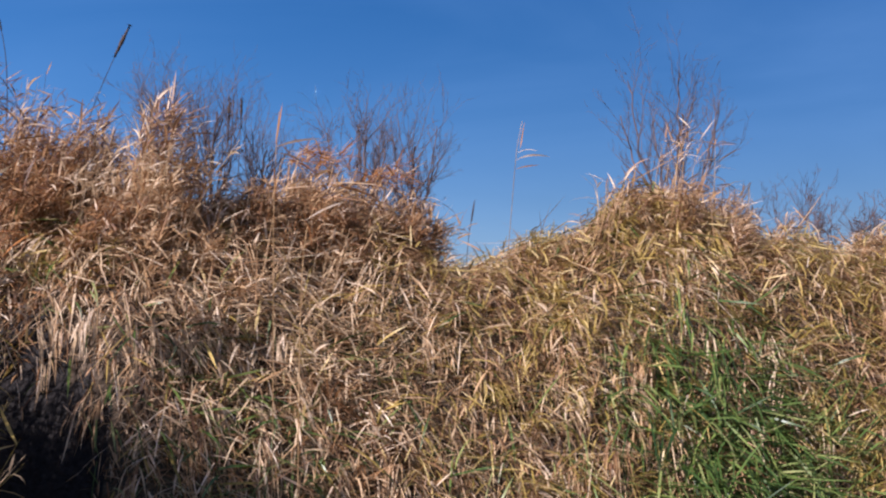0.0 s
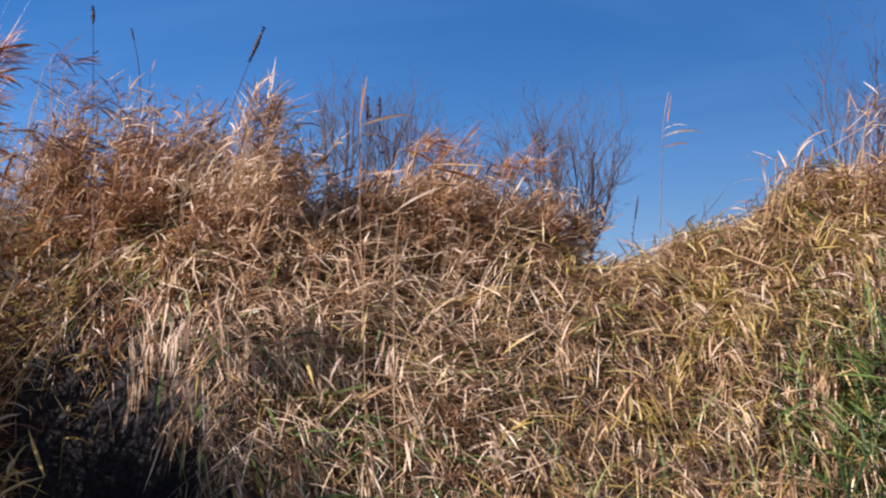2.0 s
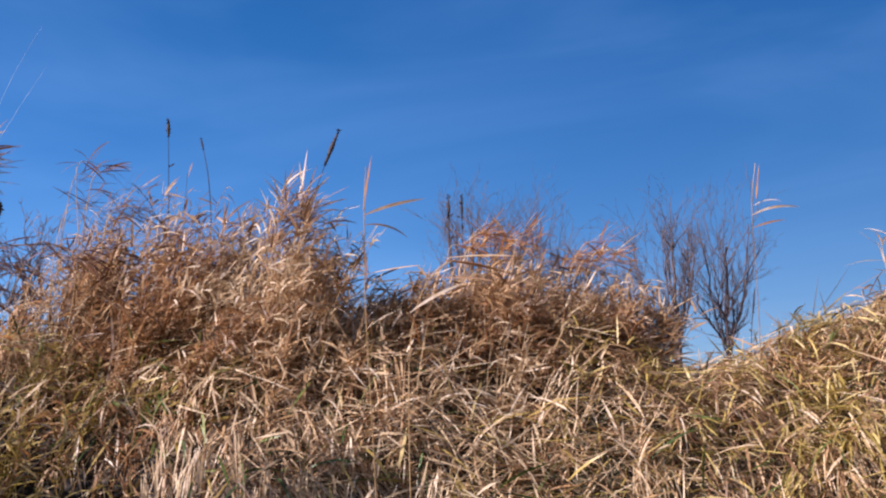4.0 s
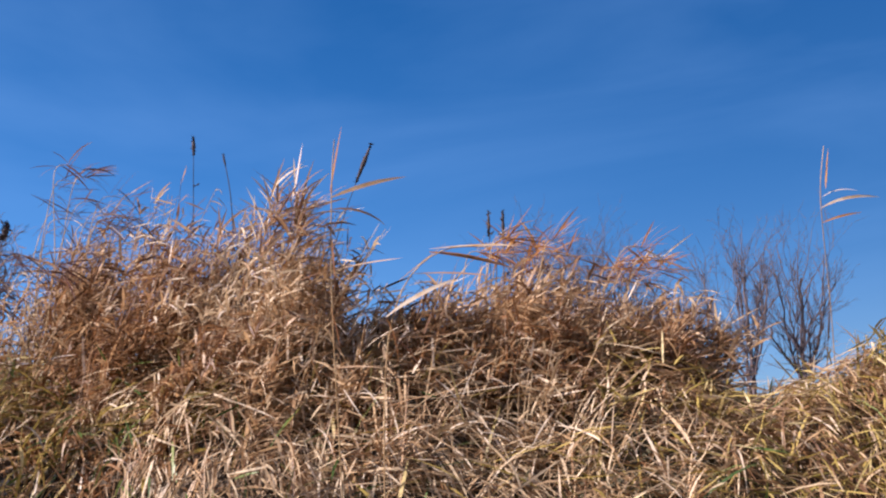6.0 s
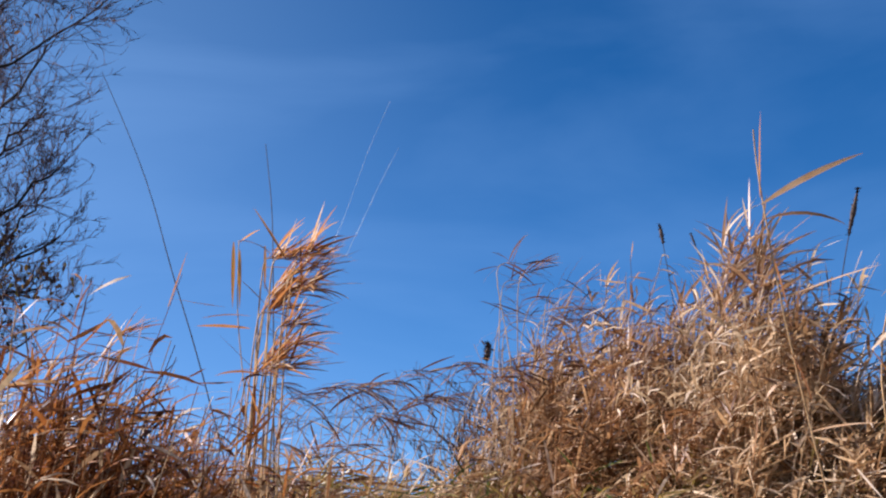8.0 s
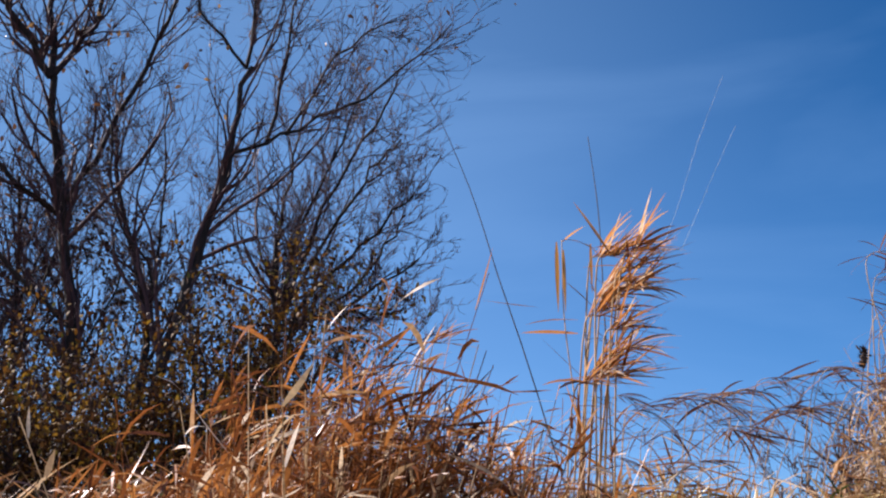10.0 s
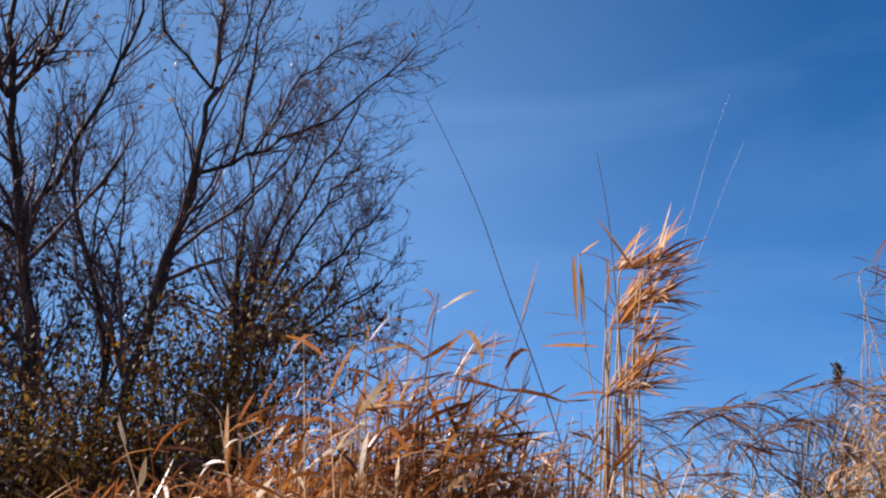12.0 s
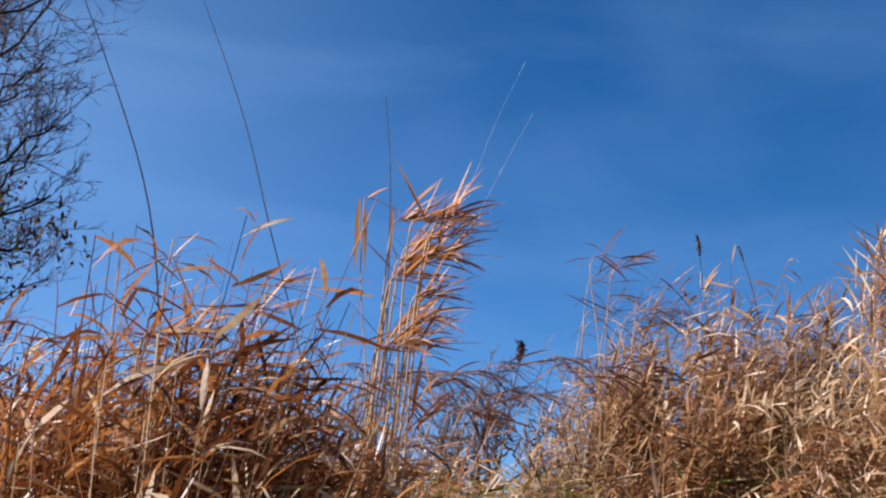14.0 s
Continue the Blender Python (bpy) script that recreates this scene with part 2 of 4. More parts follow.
def quads(name, verts, faces, material, smooth=True):
    me = bpy.data.meshes.new(name)
    me.vertices.add(len(verts))
    me.vertices.foreach_set("co", np.ascontiguousarray(verts, np.float32).ravel())
    me.loops.add(faces.size)
    me.loops.foreach_set("vertex_index", np.ascontiguousarray(faces, np.int32).ravel())
    me.polygons.add(len(faces))
    me.polygons.foreach_set("loop_start", np.arange(len(faces), dtype=np.int32) * 4)
    me.polygons.foreach_set("loop_total", np.full(len(faces), 4, np.int32))
    me.polygons.foreach_set("use_smooth", np.full(len(faces), smooth))
    me.materials.append(material)
    me.update(calc_edges=True)
    return me


build_ground()


# ---- grass blades ----
def arc(base, az, e0, droop, length, s):
    """Points at the shares s along blades that leave at elevation e0 and sink by droop."""
    d = np.where(np.abs(droop) < 1e-3, 1e-3, droop)
    e = e0[:, None] - d[:, None] * s[None, :]
    out = length[:, None] * (np.sin(e0)[:, None] - np.sin(e)) / d[:, None]
    up = length[:, None] * (np.cos(e) - np.cos(e0)[:, None]) / d[:, None]
    p = np.stack([base[:, None, 0] + np.cos(az)[:, None] * out, base[:, None, 1] + np.sin(az)[:, None] * out, base[:, None, 2] + up], -1)
    return p, e


def blades(base, az, e0, droop, length, width, twist, shape, fold=0.0):
    """Blades as ribbons (with a folded midrib if fold is given). Returns vertices and quads."""
    n, k = len(base), len(shape)
    s = np.linspace(0, 1, k)
    p, e = arc(base, az, e0, droop, length, s)
    tang = np.stack([np.cos(az)[:, None] * np.cos(e), np.sin(az)[:, None] * np.cos(e), np.sin(e)], -1)
    side = np.stack([-np.sin(az), np.cos(az), np.zeros(n)], -1)[:, None, :].repeat(k, 1)
    norm = np.cross(tang, side)
    tw = twist[:, None] * (0.3 + 0.7 * s[None, :])
    side = side * np.cos(tw)[..., None] + norm * np.sin(tw)[..., None]
    half = side * (width[:, None] * np.asarray(shape)[None, :] * 0.5)[..., None]
    if fold:
        mid = p + np.cross(side, tang) * (width[:, None] * np.asarray(shape)[None, :] * fold)[..., None]
        v = np.stack([p - half, mid, p + half], 2)
        c = 3
    else:
        v = np.stack([p - half, p + half], 2)
        c = 2
    i = (np.arange(n)[:, None, None] * k + np.arange(k - 1)[None, :, None]) * c + np.arange(c - 1)[None, None, :]
    i = i.ravel()
    return v.reshape(-1, 3), np.stack([i, i + 1, i + 1 + c, i + c], -1)


def merged(parts):
    verts, faces, at = [], [], 0
    for v, f in parts:
        verts.append(v)
        faces.append(f + at)
        at += len(v)
    return np.concatenate(verts), np.concatenate(faces)


def stuff(name, parts, material, label, category):
    v, f = merged(parts)
    return tagged(new(name, quads(name, v, f, material)), label, category, kind="stuff")


SHORT = (0.4, 1.0, 0.85, 0.08)
STUB = (0.45, 1.0, 0.1)
STALK = (1.0, 0.9, 0.75, 0.5)


def scatter(n, x0, x1, y0, y1, keep=None):
    x, y = rng.uniform(x0, x1, n), rng.uniform(y0, y1, n)
    if keep is not None:
        m = rng.random(n) < keep(x, y)
        x, y = x[m], y[m]
    return x, y


def downhill(x, y):
    gx = (height(x + 0.05, y) - height(x - 0.05, y)) / 0.1
    gy = (height(x, y + 0.05) - height(x, y - 0.05)) / 0.1
    return np.arctan2(-gy, -gx), np.hypot(gx, gy)


def thatch(n, x0, x1, y0, y1, keep, lift, length, width, down=50, loose=45, raised=0.15, sag=0.7, shape=SHORT):
    """Matted blades that lie along the surface: down is the usual angle in degrees from level towards the fall of the bank."""
    x, y = scatter(n, x0, x1, y0, y1, keep)
    k = len(x)
    fall, steep = downhill(x, y)
    fall = np.where(steep > 0.2, fall, WIND - 1.57)
    base = np.stack([x, y, height(x, y) + rng.uniform(-0.02, lift, k)], -1)
    drop = np.stack([np.cos(fall), np.sin(fall), -steep], -1) / np.sqrt(1 + steep ** 2)[:, None]
    level = np.stack([-np.sin(fall), np.cos(fall), np.zeros(k)], -1)
    up = np.cross(drop, level)
    up *= np.sign(up[:, 2:3])
    swirl = 25 * np.sin(3.1 * x + 1.3 * y) + 20 * np.sin(4.7 * y - 2.2 * x + 1.0)
    turn = np.radians(down + swirl + rng.normal(0, loose, k))
    way = level * np.cos(turn)[:, None] + drop * np.sin(turn)[:, None] + up * rng.normal(raised, 0.22, k)[:, None]
    way /= np.linalg.norm(way, axis=1)[:, None]
    lng = rng.uniform(*length, k)
    return blades(base, np.arctan2(way[:, 1], way[:, 0]), np.arcsin(way[:, 2]), rng.uniform(-0.1, sag, k), lng, rng.uniform(*width, k), rng.normal(0, 0.8, k), shape)


def culms(x, y, tall, lean=0.18, bend=0.55, leaves=6, leaf=(0.12, 0.26), width=(0.007, 0.015), thick=0.004, first=0.25, swept=0.75, az=None):
    """Standing stems and their leaves, which the wind sweeps to one side."""
    n = len(x)
    base = np.stack([x, y, height(x, y) - 0.02], -1)
    az = WIND + rng.normal(0, 1.1, n) if az is None else az
    e0 = np.pi / 2 - np.abs(rng.normal(0, lean, n))
    droop = rng.uniform(0.0, bend, n)
    a = blades(base, az, e0, droop, tall, np.full(n, thick), rng.uniform(0, 3, n), STALK)
    b = blades(base, az, e0, droop, tall, np.full(n, thick), rng.uniform(0, 3, n) + 1.57, STALK)
    who = np.repeat(np.arange(n), leaves)
    k = len(who)
    share = first + (1.0 - first) * rng.random(k) ** 0.7
    d = np.where(np.abs(droop[who]) < 1e-3, 1e-3, droop[who])
    e = e0[who] - d * share
    out = tall[who] * (np.sin(e0[who]) - np.sin(e)) / d
    up = tall[who] * (np.cos(e) - np.cos(e0[who])) / d
    foot = base[who] + np.stack([np.cos(az[who]) * out, np.sin(az[who]) * out, up], -1)
    turn = WIND + rng.normal(0, swept, k) + np.where(rng.random(k) < 0.18, np.pi, 0)
    c = blades(foot, turn, rng.uniform(-0.3, 1.25, k), rng.uniform(-0.2, 1.4, k), rng.uniform(*leaf, k), rng.uniform(*width, k), rng.normal(0, 0.9, k), SHORT)
    return [a, b, c]


def stand(spots, density=1.0, tuft=9, uneven=0.2, peak=1.08, least=0.72, **kind):
    """Patches of standing grass (x, y, radius, top, count), made of small sheaves of uneven height that lean together."""
    parts = []
    for x, y, r, top, count in spots:
        m = max(int(count * density / tuft), 3)
        q, t = r * np.sqrt(rng.random(m)), rng.uniform(0, 2 * np.pi, m)
        rise = np.clip(peak - 0.38 * (q / r) ** 2 - np.abs(rng.normal(0, uneven, m)), 0.32, peak)
        way = WIND + rng.normal(0, 0.9, m)
        who = np.repeat(np.arange(m), tuft)
        n = len(who)
        px, py = (x + q * np.cos(t))[who] + rng.normal(0, 0.022, n), (y + q * np.sin(t))[who] + rng.normal(0, 0.022, n)
        tall = (top - height(px, py)) * rise[who] * rng.uniform(least, 1.0, n)
        parts += culms(px, py, np.maximum(tall, 0.15), az=way[who] + rng.normal(0, 0.5, n), **kind)
    return parts


# the matted face and top of the bank
def on_bank(x, y):
    # no blades in the hollow, which keeps its painted shade dark
    bare = np.clip(5.0 * np.exp(-(((x + 1.31) / 0.53) ** 2 + ((y - 2.78) / 0.37) ** 2) ** 1.5), 0, 0.997)
    return np.clip((height(x, y) - 0.25) / 0.3, 0, 1) * (1 - bare)


def right_half(x, y):
    return on_bank(x, y) * np.clip((x + 0.05) / 1.0, 0.05, 0.85) * (1 - 0.9 * np.exp(-((x - 1.39) / 0.36) ** 2 - ((y - 3.12) / 0.26) ** 2))


stuff("matted_grass", [
    thatch(92000, -2.0, 2.8, 1.9, 4.6, on_bank, 0.11, (0.03, 0.10), (0.0025, 0.006), 35, 60, 0.1, 1.0, STUB),
    thatch(4500, -2.0, 2.8, 1.9, 4.4, on_bank, 0.14, (0.08, 0.16), (0.005, 0.010), 60, 45, 0.1, 1.0),
    thatch(4500, -3.0, 4.2, 4.4, 7.5, on_bank, 0.12, (0.10, 0.22), (0.005, 0.010), 90, 70, 0.35),
    thatch(5000, -4.0, -1.6, 0.6, 5.0, on_bank, 0.2, (0.08, 0.18), (0.004, 0.010), 90, 70, 0.5),
], STRAW, "matted bleached dead grass hanging down a bank", "dead grass")
stuff("brown_thatch", [
    thatch(22000, -2.2, 2.6, 1.9, 4.8, on_bank, 0.10, (0.03, 0.10), (0.003, 0.008), 45, 70, 0.2, 1.4, STUB),
    thatch(3000, -4.0, -1.6, 0.6, 5.0, on_bank, 0.2, (0.10, 0.24), (0.005, 0.011), 90, 70, 0.5),
], RUSSET, "reddish brown dead grass thatch on the bank", "dead grass")


def pale_heap(x, y):
    a = np.exp(-((x + 0.38) / 0.42) ** 2 - ((y - 3.25) / 0.36) ** 2)
    b = 0.55 * np.exp(-((x - 0.1) / 0.5) ** 2 - ((y - 3.25) / 0.22) ** 2) + 0.3 * np.exp(-((x - 1.9) / 0.5) ** 2 - ((y - 3.6) / 0.3) ** 2)
    return np.clip(a + b + 0.05, 0, 1) * on_bank(x, y)


stuff("bleached_thatch", [
    thatch(30000, -1.6, 2.6, 2.5, 4.3, pale_heap, 0.17, (0.04, 0.14), (0.003, 0.008), 35, 55, 0.08, 0.7),
    thatch(1500, -1.2, 1.0, 2.8, 4.0, pale_heap, 0.18, (0.12, 0.30), (0.003, 0.006), 20, 50, 0.15, 0.6),
], BLEACHED, "pale bleached straw heaped on the bank", "straw")
stuff("trodden_grass", [
    thatch(9000, -4.0, 5.0, -2.5, 2.6, lambda x, y: np.where(height(x, y) < 0.3, 0.8, 0.0), 0.02, (0.06, 0.18), (0.004, 0.009), 45, 90, 0.1, 0.5),
], OLIVE, "short trodden yellowing grass beside the bank", "grass")
stuff("outer_thatch", [
    thatch(9000, 2.7, 5.6, 1.9, 6.0, on_bank, 0.12, (0.08, 0.20), (0.004, 0.010), 45, 65, 0.2, 1.0),
    thatch(6000, -6.0, 6.0, 4.6, 10.0, on_bank, 0.12, (0.10, 0.26), (0.005, 0.011), 45, 90, 0.4, 1.0),
], STRAW, "matted dead grass farther along the bank", "dead grass")
stuff("fallen_straws", [thatch(1500, -2.2, 2.8, 2.2, 5.0, on_bank, 0.17, (0.18, 0.42), (0.002, 0.0045), 15, 45, 0.1, 0.4)],
      STRAW, "long pale fallen straws lying across the bank", "straw")
stuff("yellowing_grass", [
    thatch(36000, -0.4, 3.4, 2.4, 5.2, right_half, 0.16, (0.05, 0.14), (0.003, 0.007), 20, 60, 0.25, 1.0),
    thatch(1800, -2.4, 0.4, 1.8, 4.2, on_bank, 0.15, (0.08, 0.20), (0.004, 0.010), 30, 60, 0.3),
], OLIVE, "yellowing olive grass blades over the bank", "grass")


def green_spots(x, y):
    a = np.exp(-((x - 1.38) / 0.36) ** 2 - ((y - 3.10) / 0.26) ** 2)
    b = 0.16 * np.exp(-((x - 1.2) / 0.6) ** 2 - ((y - 4.0) / 0.35) ** 2)
    c = 0.8 * np.exp(-((x + 0.42) / 0.35) ** 2 - ((y - 2.95) / 0.2) ** 2) + 0.28 * np.exp(-((x - 0.35) / 0.6) ** 2 - ((y - 3.0) / 0.22) ** 2)
    d = 0.32 * np.exp(-((x + 1.2) / 0.5) ** 2 - ((y - 3.45) / 0.35) ** 2)
    return np.clip(a + b + c + d + 0.02, 0, 1) * on_bank(x, y)


stuff("green_grass", [thatch(30000, -2.4, 2.6, 1.9, 4.6, green_spots, 0.13, (0.07, 0.19), (0.004, 0.009), 10, 50, 0.4, 1.2)],
      GREEN, "fresh green grass tufts growing through dead grass", "grass")
stuff("green_tuft", [thatch(9000, 0.8, 2.2, 2.6, 3.7, lambda x, y: np.exp(-((x - 1.39) / 0.36) ** 2 - ((y - 3.12) / 0.24) ** 2), 0.17, (0.12, 0.28), (0.005, 0.010), 15, 45, 0.45, 1.3)],
      GREEN, "lush green grass tuft low on the bank", "grass")


def tufts(n, x0, x1, y0, y1, keep, per, length, width):
    """Small fountains of blades, each from one root, that arch over and hang down."""
    x, y = scatter(n, x0, x1, y0, y1, keep)
    fall, steep = downhill(x, y)
    way = np.where(steep > 0.2, fall, WIND) + rng.normal(0.5, 0.5, len(x))
    big = rng.uniform(0.65, 1.25, len(x))
    who = np.repeat(np.arange(len(x)), per)
    k = len(who)
    base = np.stack([x, y, height(x, y) + 0.05], -1)[who] + rng.normal(0, 0.02, (k, 3))
    return blades(base, way[who] + rng.normal(0, 0.75, k), rng.uniform(0.2, 1.4, k), rng.uniform(0.9, 2.6, k), rng.uniform(*length, k) * big[who], rng.uniform(*width, k), rng.normal(0, 0.6, k), (0.5, 0.95, 1.0, 0.85, 0.6, 0.08))


stuff("straw_tufts", [tufts(90, -1.6, 2.8, 2.3, 4.6, on_bank, 24, (0.06, 0.15), (0.003, 0.007))], STRAW, "arching bleached grass tufts hanging over the bank", "grass tufts")
stuff("brown_tufts", [tufts(45, -1.6, 2.4, 2.3, 4.4, on_bank, 22, (0.07, 0.17), (0.004, 0.008))], RUSSET, "arching reddish brown grass tufts on the bank", "grass tufts")
stuff("yellow_tufts", [tufts(80, -0.2, 3.0, 2.5, 5.0, right_half, 24, (0.07, 0.16), (0.003, 0.008))], OLIVE, "arching yellow green grass tufts on the bank", "grass tufts")



def locks(n, x0, x1, y0, y1, keep, per, length, width, down=75, loose=35):
    """Hanks of nearly parallel blades that hang together over the bank."""
    x, y = scatter(n, x0, x1, y0, y1, keep)
    fall, steep = downhill(x, y)
    turn = rng.normal(math.radians(down), math.radians(loose), len(x))
    az = fall + 1.57 - turn
    slope = np.arctan(steep * np.sin(turn))
    big = rng.uniform(0.6, 1.2, len(x))
    who = np.repeat(np.arange(len(x)), per)
    k = len(who)
    side = rng.normal(0, 0.02, k)
    fx, fy = x[who] - np.sin(az[who]) * side, y[who] + np.cos(az[who]) * side
    base = np.stack([fx, fy, height(fx, fy) + rng.uniform(0.06, 0.13, k)], -1)
    return blades(base, az[who] + rng.normal(0, 0.15, k), -slope[who] + rng.uniform(0.0, 0.6, k), rng.uniform(0.3, 1.1, k), rng.uniform(*length, k) * big[who], rng.uniform(*width, k), rng.normal(0, 0.6, k), SHORT)


def pale_or_low(x, y):
    lush = np.exp(-((x - 1.39) / 0.4) ** 2 - ((y - 3.12) / 0.28) ** 2)
    return np.clip(0.35 * on_bank(x, y) + pale_heap(x, y), 0, 1) * (1 - lush)


stuff("hanging_straw", [locks(460, -1.5, 2.6, 2.3, 4.3, pale_or_low, 18, (0.07, 0.17), (0.003, 0.006), 50, 40)], BLEACHED, "pale hanks of dead grass hanging down the bank", "dead grass")
stuff("hanging_thatch", [locks(560, -1.6, 2.6, 2.3, 4.3, on_bank, 18, (0.07, 0.17), (0.003, 0.006), 55, 40)], STRAW, "hanks of brown dead grass hanging down the bank", "dead grass")
stuff("leaning_yellow_grass", [locks(480, -0.2, 2.8, 2.5, 4.6, right_half, 18, (0.07, 0.17), (0.003, 0.007), 25, 45)], OLIVE, "hanks of yellow green grass leaning over the bank", "grass")

# standing grass on top of the bank
stuff("standing_grass", stand([
    (-1.20, 3.82, 0.32, 2.52, 280), (-1.00, 4.40, 0.45, 2.46, 150), (-1.48, 3.74, 0.20, 2.50, 130), (-2.4, 4.6, 0.6, 1.92, 90), (-1.02, 3.45, 0.26, 2.16, 140), (-0.72, 3.40, 0.20, 2.05, 90),
    # the last two stands are added to keep sun off the hollow
    (-0.36, 3.58, 0.16, 2.04, 90), (-0.07, 3.72, 0.22, 2.12, 130), (0.18, 3.82, 0.20, 2.08, 120), (0.45, 3.98, 0.22, 1.86, 90), (-0.42, 4.6, 0.35, 2.16, 110), (0.62, 4.3, 0.25, 1.84, 60), (-1.68, 2.85, 0.16, 2.05, 330), (-1.86, 2.98, 0.2, 2.05, 240),
], leaves=13, leaf=(0.035, 0.11), width=(0.0025, 0.008), thick=0.0026, swept=1.2), RUSSET, "tall dry russet grass standing on the bank", "tall grass")
stuff("tan_grass", stand([
    (-0.82, 3.70, 0.22, 2.36, 170), (-0.62, 3.42, 0.10, 2.34, 90), (-0.90, 3.78, 0.09, 2.38, 70), (-1.22, 3.78, 0.30, 2.48, 110), (-1.42, 3.70, 0.14, 2.46, 60),
    (-0.32, 3.60, 0.13, 2.18, 90), (-0.08, 3.72, 0.15, 2.25, 130), (0.14, 3.80, 0.15, 2.23, 120), (0.34, 3.90, 0.10, 2.12, 80), (0.54, 4.05, 0.18, 1.84, 60), (0.75, 4.2, 0.2, 1.78, 50),
], leaves=13, leaf=(0.04, 0.12), width=(0.003, 0.009), thick=0.0026, swept=1.0), STRAW, "tall tan dry grass standing on the bank", "tall grass")
stuff("straw_grass", stand([
    (1.26, 3.95, 0.22, 2.10, 80), (1.50, 3.95, 0.28, 2.26, 150), (1.78, 4.10, 0.28, 2.24, 120), (2.3, 4.2, 0.5, 2.02, 120), (3.0, 4.3, 0.6, 1.98, 110),
    (-0.45, 3.62, 0.26, 1.90, 60), (-0.30, 3.45, 0.3, 1.8, 60),
], leaves=11, leaf=(0.04, 0.13), width=(0.003, 0.008), thick=0.0026, swept=1.0), STRAW, "tall bleached dry grass standing on the bank", "tall grass")
stuff("orange_grass", stand([
    (-1.08, 2.12, 0.08, 2.14, 250), (-1.19, 2.09, 0.12, 2.14, 310), (-1.33, 2.07, 0.16, 2.12, 310), (-1.08, 2.22, 0.08, 2.02, 160), (-1.26, 2.40, 0.12, 2.05, 150), (-1.23, 2.34, 0.11, 2.05, 160), (-1.29, 2.48, 0.11, 2.01, 140), (-1.14, 1.86, 0.14, 1.90, 170), (-1.55, 2.02, 0.25, 2.04, 200),
    # dense stands around x -1.5 are thickened to shade the hollow
    (-1.60, 2.46, 0.24, 2.12, 380), (-1.50, 2.70, 0.13, 2.10, 200), (-1.45, 2.54, 0.17, 2.15, 280), (-1.36, 2.66, 0.12, 1.90, 100), (-2.2, 2.5, 0.4, 2.15, 140), (-3.2, 2.6, 0.6, 2.18, 140), (-1.30, 2.42, 0.15, 1.86, 220), (-1.45, 2.20, 0.22, 1.92, 260),
], uneven=0.10, peak=1.0, least=0.84, lean=0.08, bend=0.35, leaves=16, leaf=(0.035, 0.095), width=(0.0025, 0.007), thick=0.0024, swept=0.7), ORANGE, "tall orange dry grass bending in the wind", "tall grass")
stuff("bleached_grass", stand([
    (-1.12, 2.11, 0.10, 2.06, 100), (-1.26, 2.07, 0.18, 2.03, 100), (-1.50, 2.40, 0.28, 2.04, 80), (-1.15, 1.87, 0.18, 1.86, 70), (-1.2, 3.85, 0.45, 2.42, 80), (-0.85, 3.70, 0.22, 2.36, 80), (-0.62, 3.42, 0.10, 2.36, 60),
    (-0.08, 3.70, 0.28, 2.14, 90), (0.15, 3.80, 0.2, 2.08, 70),
], leaves=9, leaf=(0.03, 0.09), width=(0.003, 0.008), thick=0.0026, swept=1.4), BLEACHED, "bleached dry grass mixed into the russet stand", "tall grass")
stuff("olive_undergrass", stand([
    (-1.72, 2.50, 0.30, 1.98, 80), (-1.42, 2.35, 0.20, 1.86, 70), (-1.12, 1.98, 0.25, 1.72, 90), (-1.35, 1.85, 0.25, 1.72, 60), (-1.35, 3.55, 0.4, 2.0, 140), (-0.8, 3.5, 0.4, 1.92, 40)
], leaves=8, leaf=(0.06, 0.14), width=(0.004, 0.009), thick=0.003, swept=1.2), OLIVE, "olive green undergrass below the dry stand", "grass")
# out of view on the left, added only to throw shade on the bank
stuff("unseen_shade_grass", stand([(-1.75, 0.85, 0.40, 2.40, 560), (-1.30, 0.95, 0.28, 2.05, 380), (-2.3, 0.7, 0.5, 2.5, 300)], lean=0.06, bend=0.08, leaves=5, leaf=(0.08, 0.16), width=(0.011, 0.02)),
      ORANGE, "dense tall dry grass out of view, added to cast shade", "tall grass")
stuff("low_weeds", stand([
    (-1.95, 3.80, 0.40, 1.98, 70), (-1.60, 3.42, 0.3, 1.96, 80), (-2.8, 4.0, 0.6, 2.0, 80), (-2.3, 3.3, 0.4, 2.05, 90), (-1.0, 3.42, 0.25, 1.9, 80),
], lean=0.3, leaves=8, leaf=(0.04, 0.10), width=(0.004, 0.008), thick=0.0025), OLIVE, "low dull weeds between the grass clumps", "weeds")


# ---- tubes for stems and branches ----
def tube(path, radii, sides=5):
    path = np.asarray(path, float)
    t = np.gradient(path, axis=0)
    t /= np.linalg.norm(t, axis=1)[:, None] + 1e-9
    ref = np.array([1.0, 0.0, 0.0]) if abs(t[0, 2]) > 0.7 else np.array([0.0, 0.0, 1.0])
    a = np.cross(t, ref)
    a /= np.linalg.norm(a, axis=1)[:, None] + 1e-9
    b = np.cross(t, a)
    q = np.arange(sides) * 2 * np.pi / sides
    ring = a[:, None, :] * np.cos(q)[None, :, None] + b[:, None, :] * np.sin(q)[None, :, None]
    v = (path[:, None, :] + ring * np.asarray(radii)[:, None, None]).reshape(-1, 3)
    i, j = np.meshgrid(np.arange(len(path) - 1), np.arange(sides), indexing="ij")
    i, j = i.ravel(), j.ravel()
    k = (j + 1) % sides
    return v, np.stack([i * sides + j, i * sides + k, (i + 1) * sides + k, (i + 1) * sides + j], -1)


def piece(name, parts, material, parent=None, label="", smooth=True):
    v, f = merged(parts)
    ob = new(name, quads(name, v, f, material, smooth))
    if parent is not None:
        ob.parent = parent
    if label:
        tagged(ob, label)
    return ob


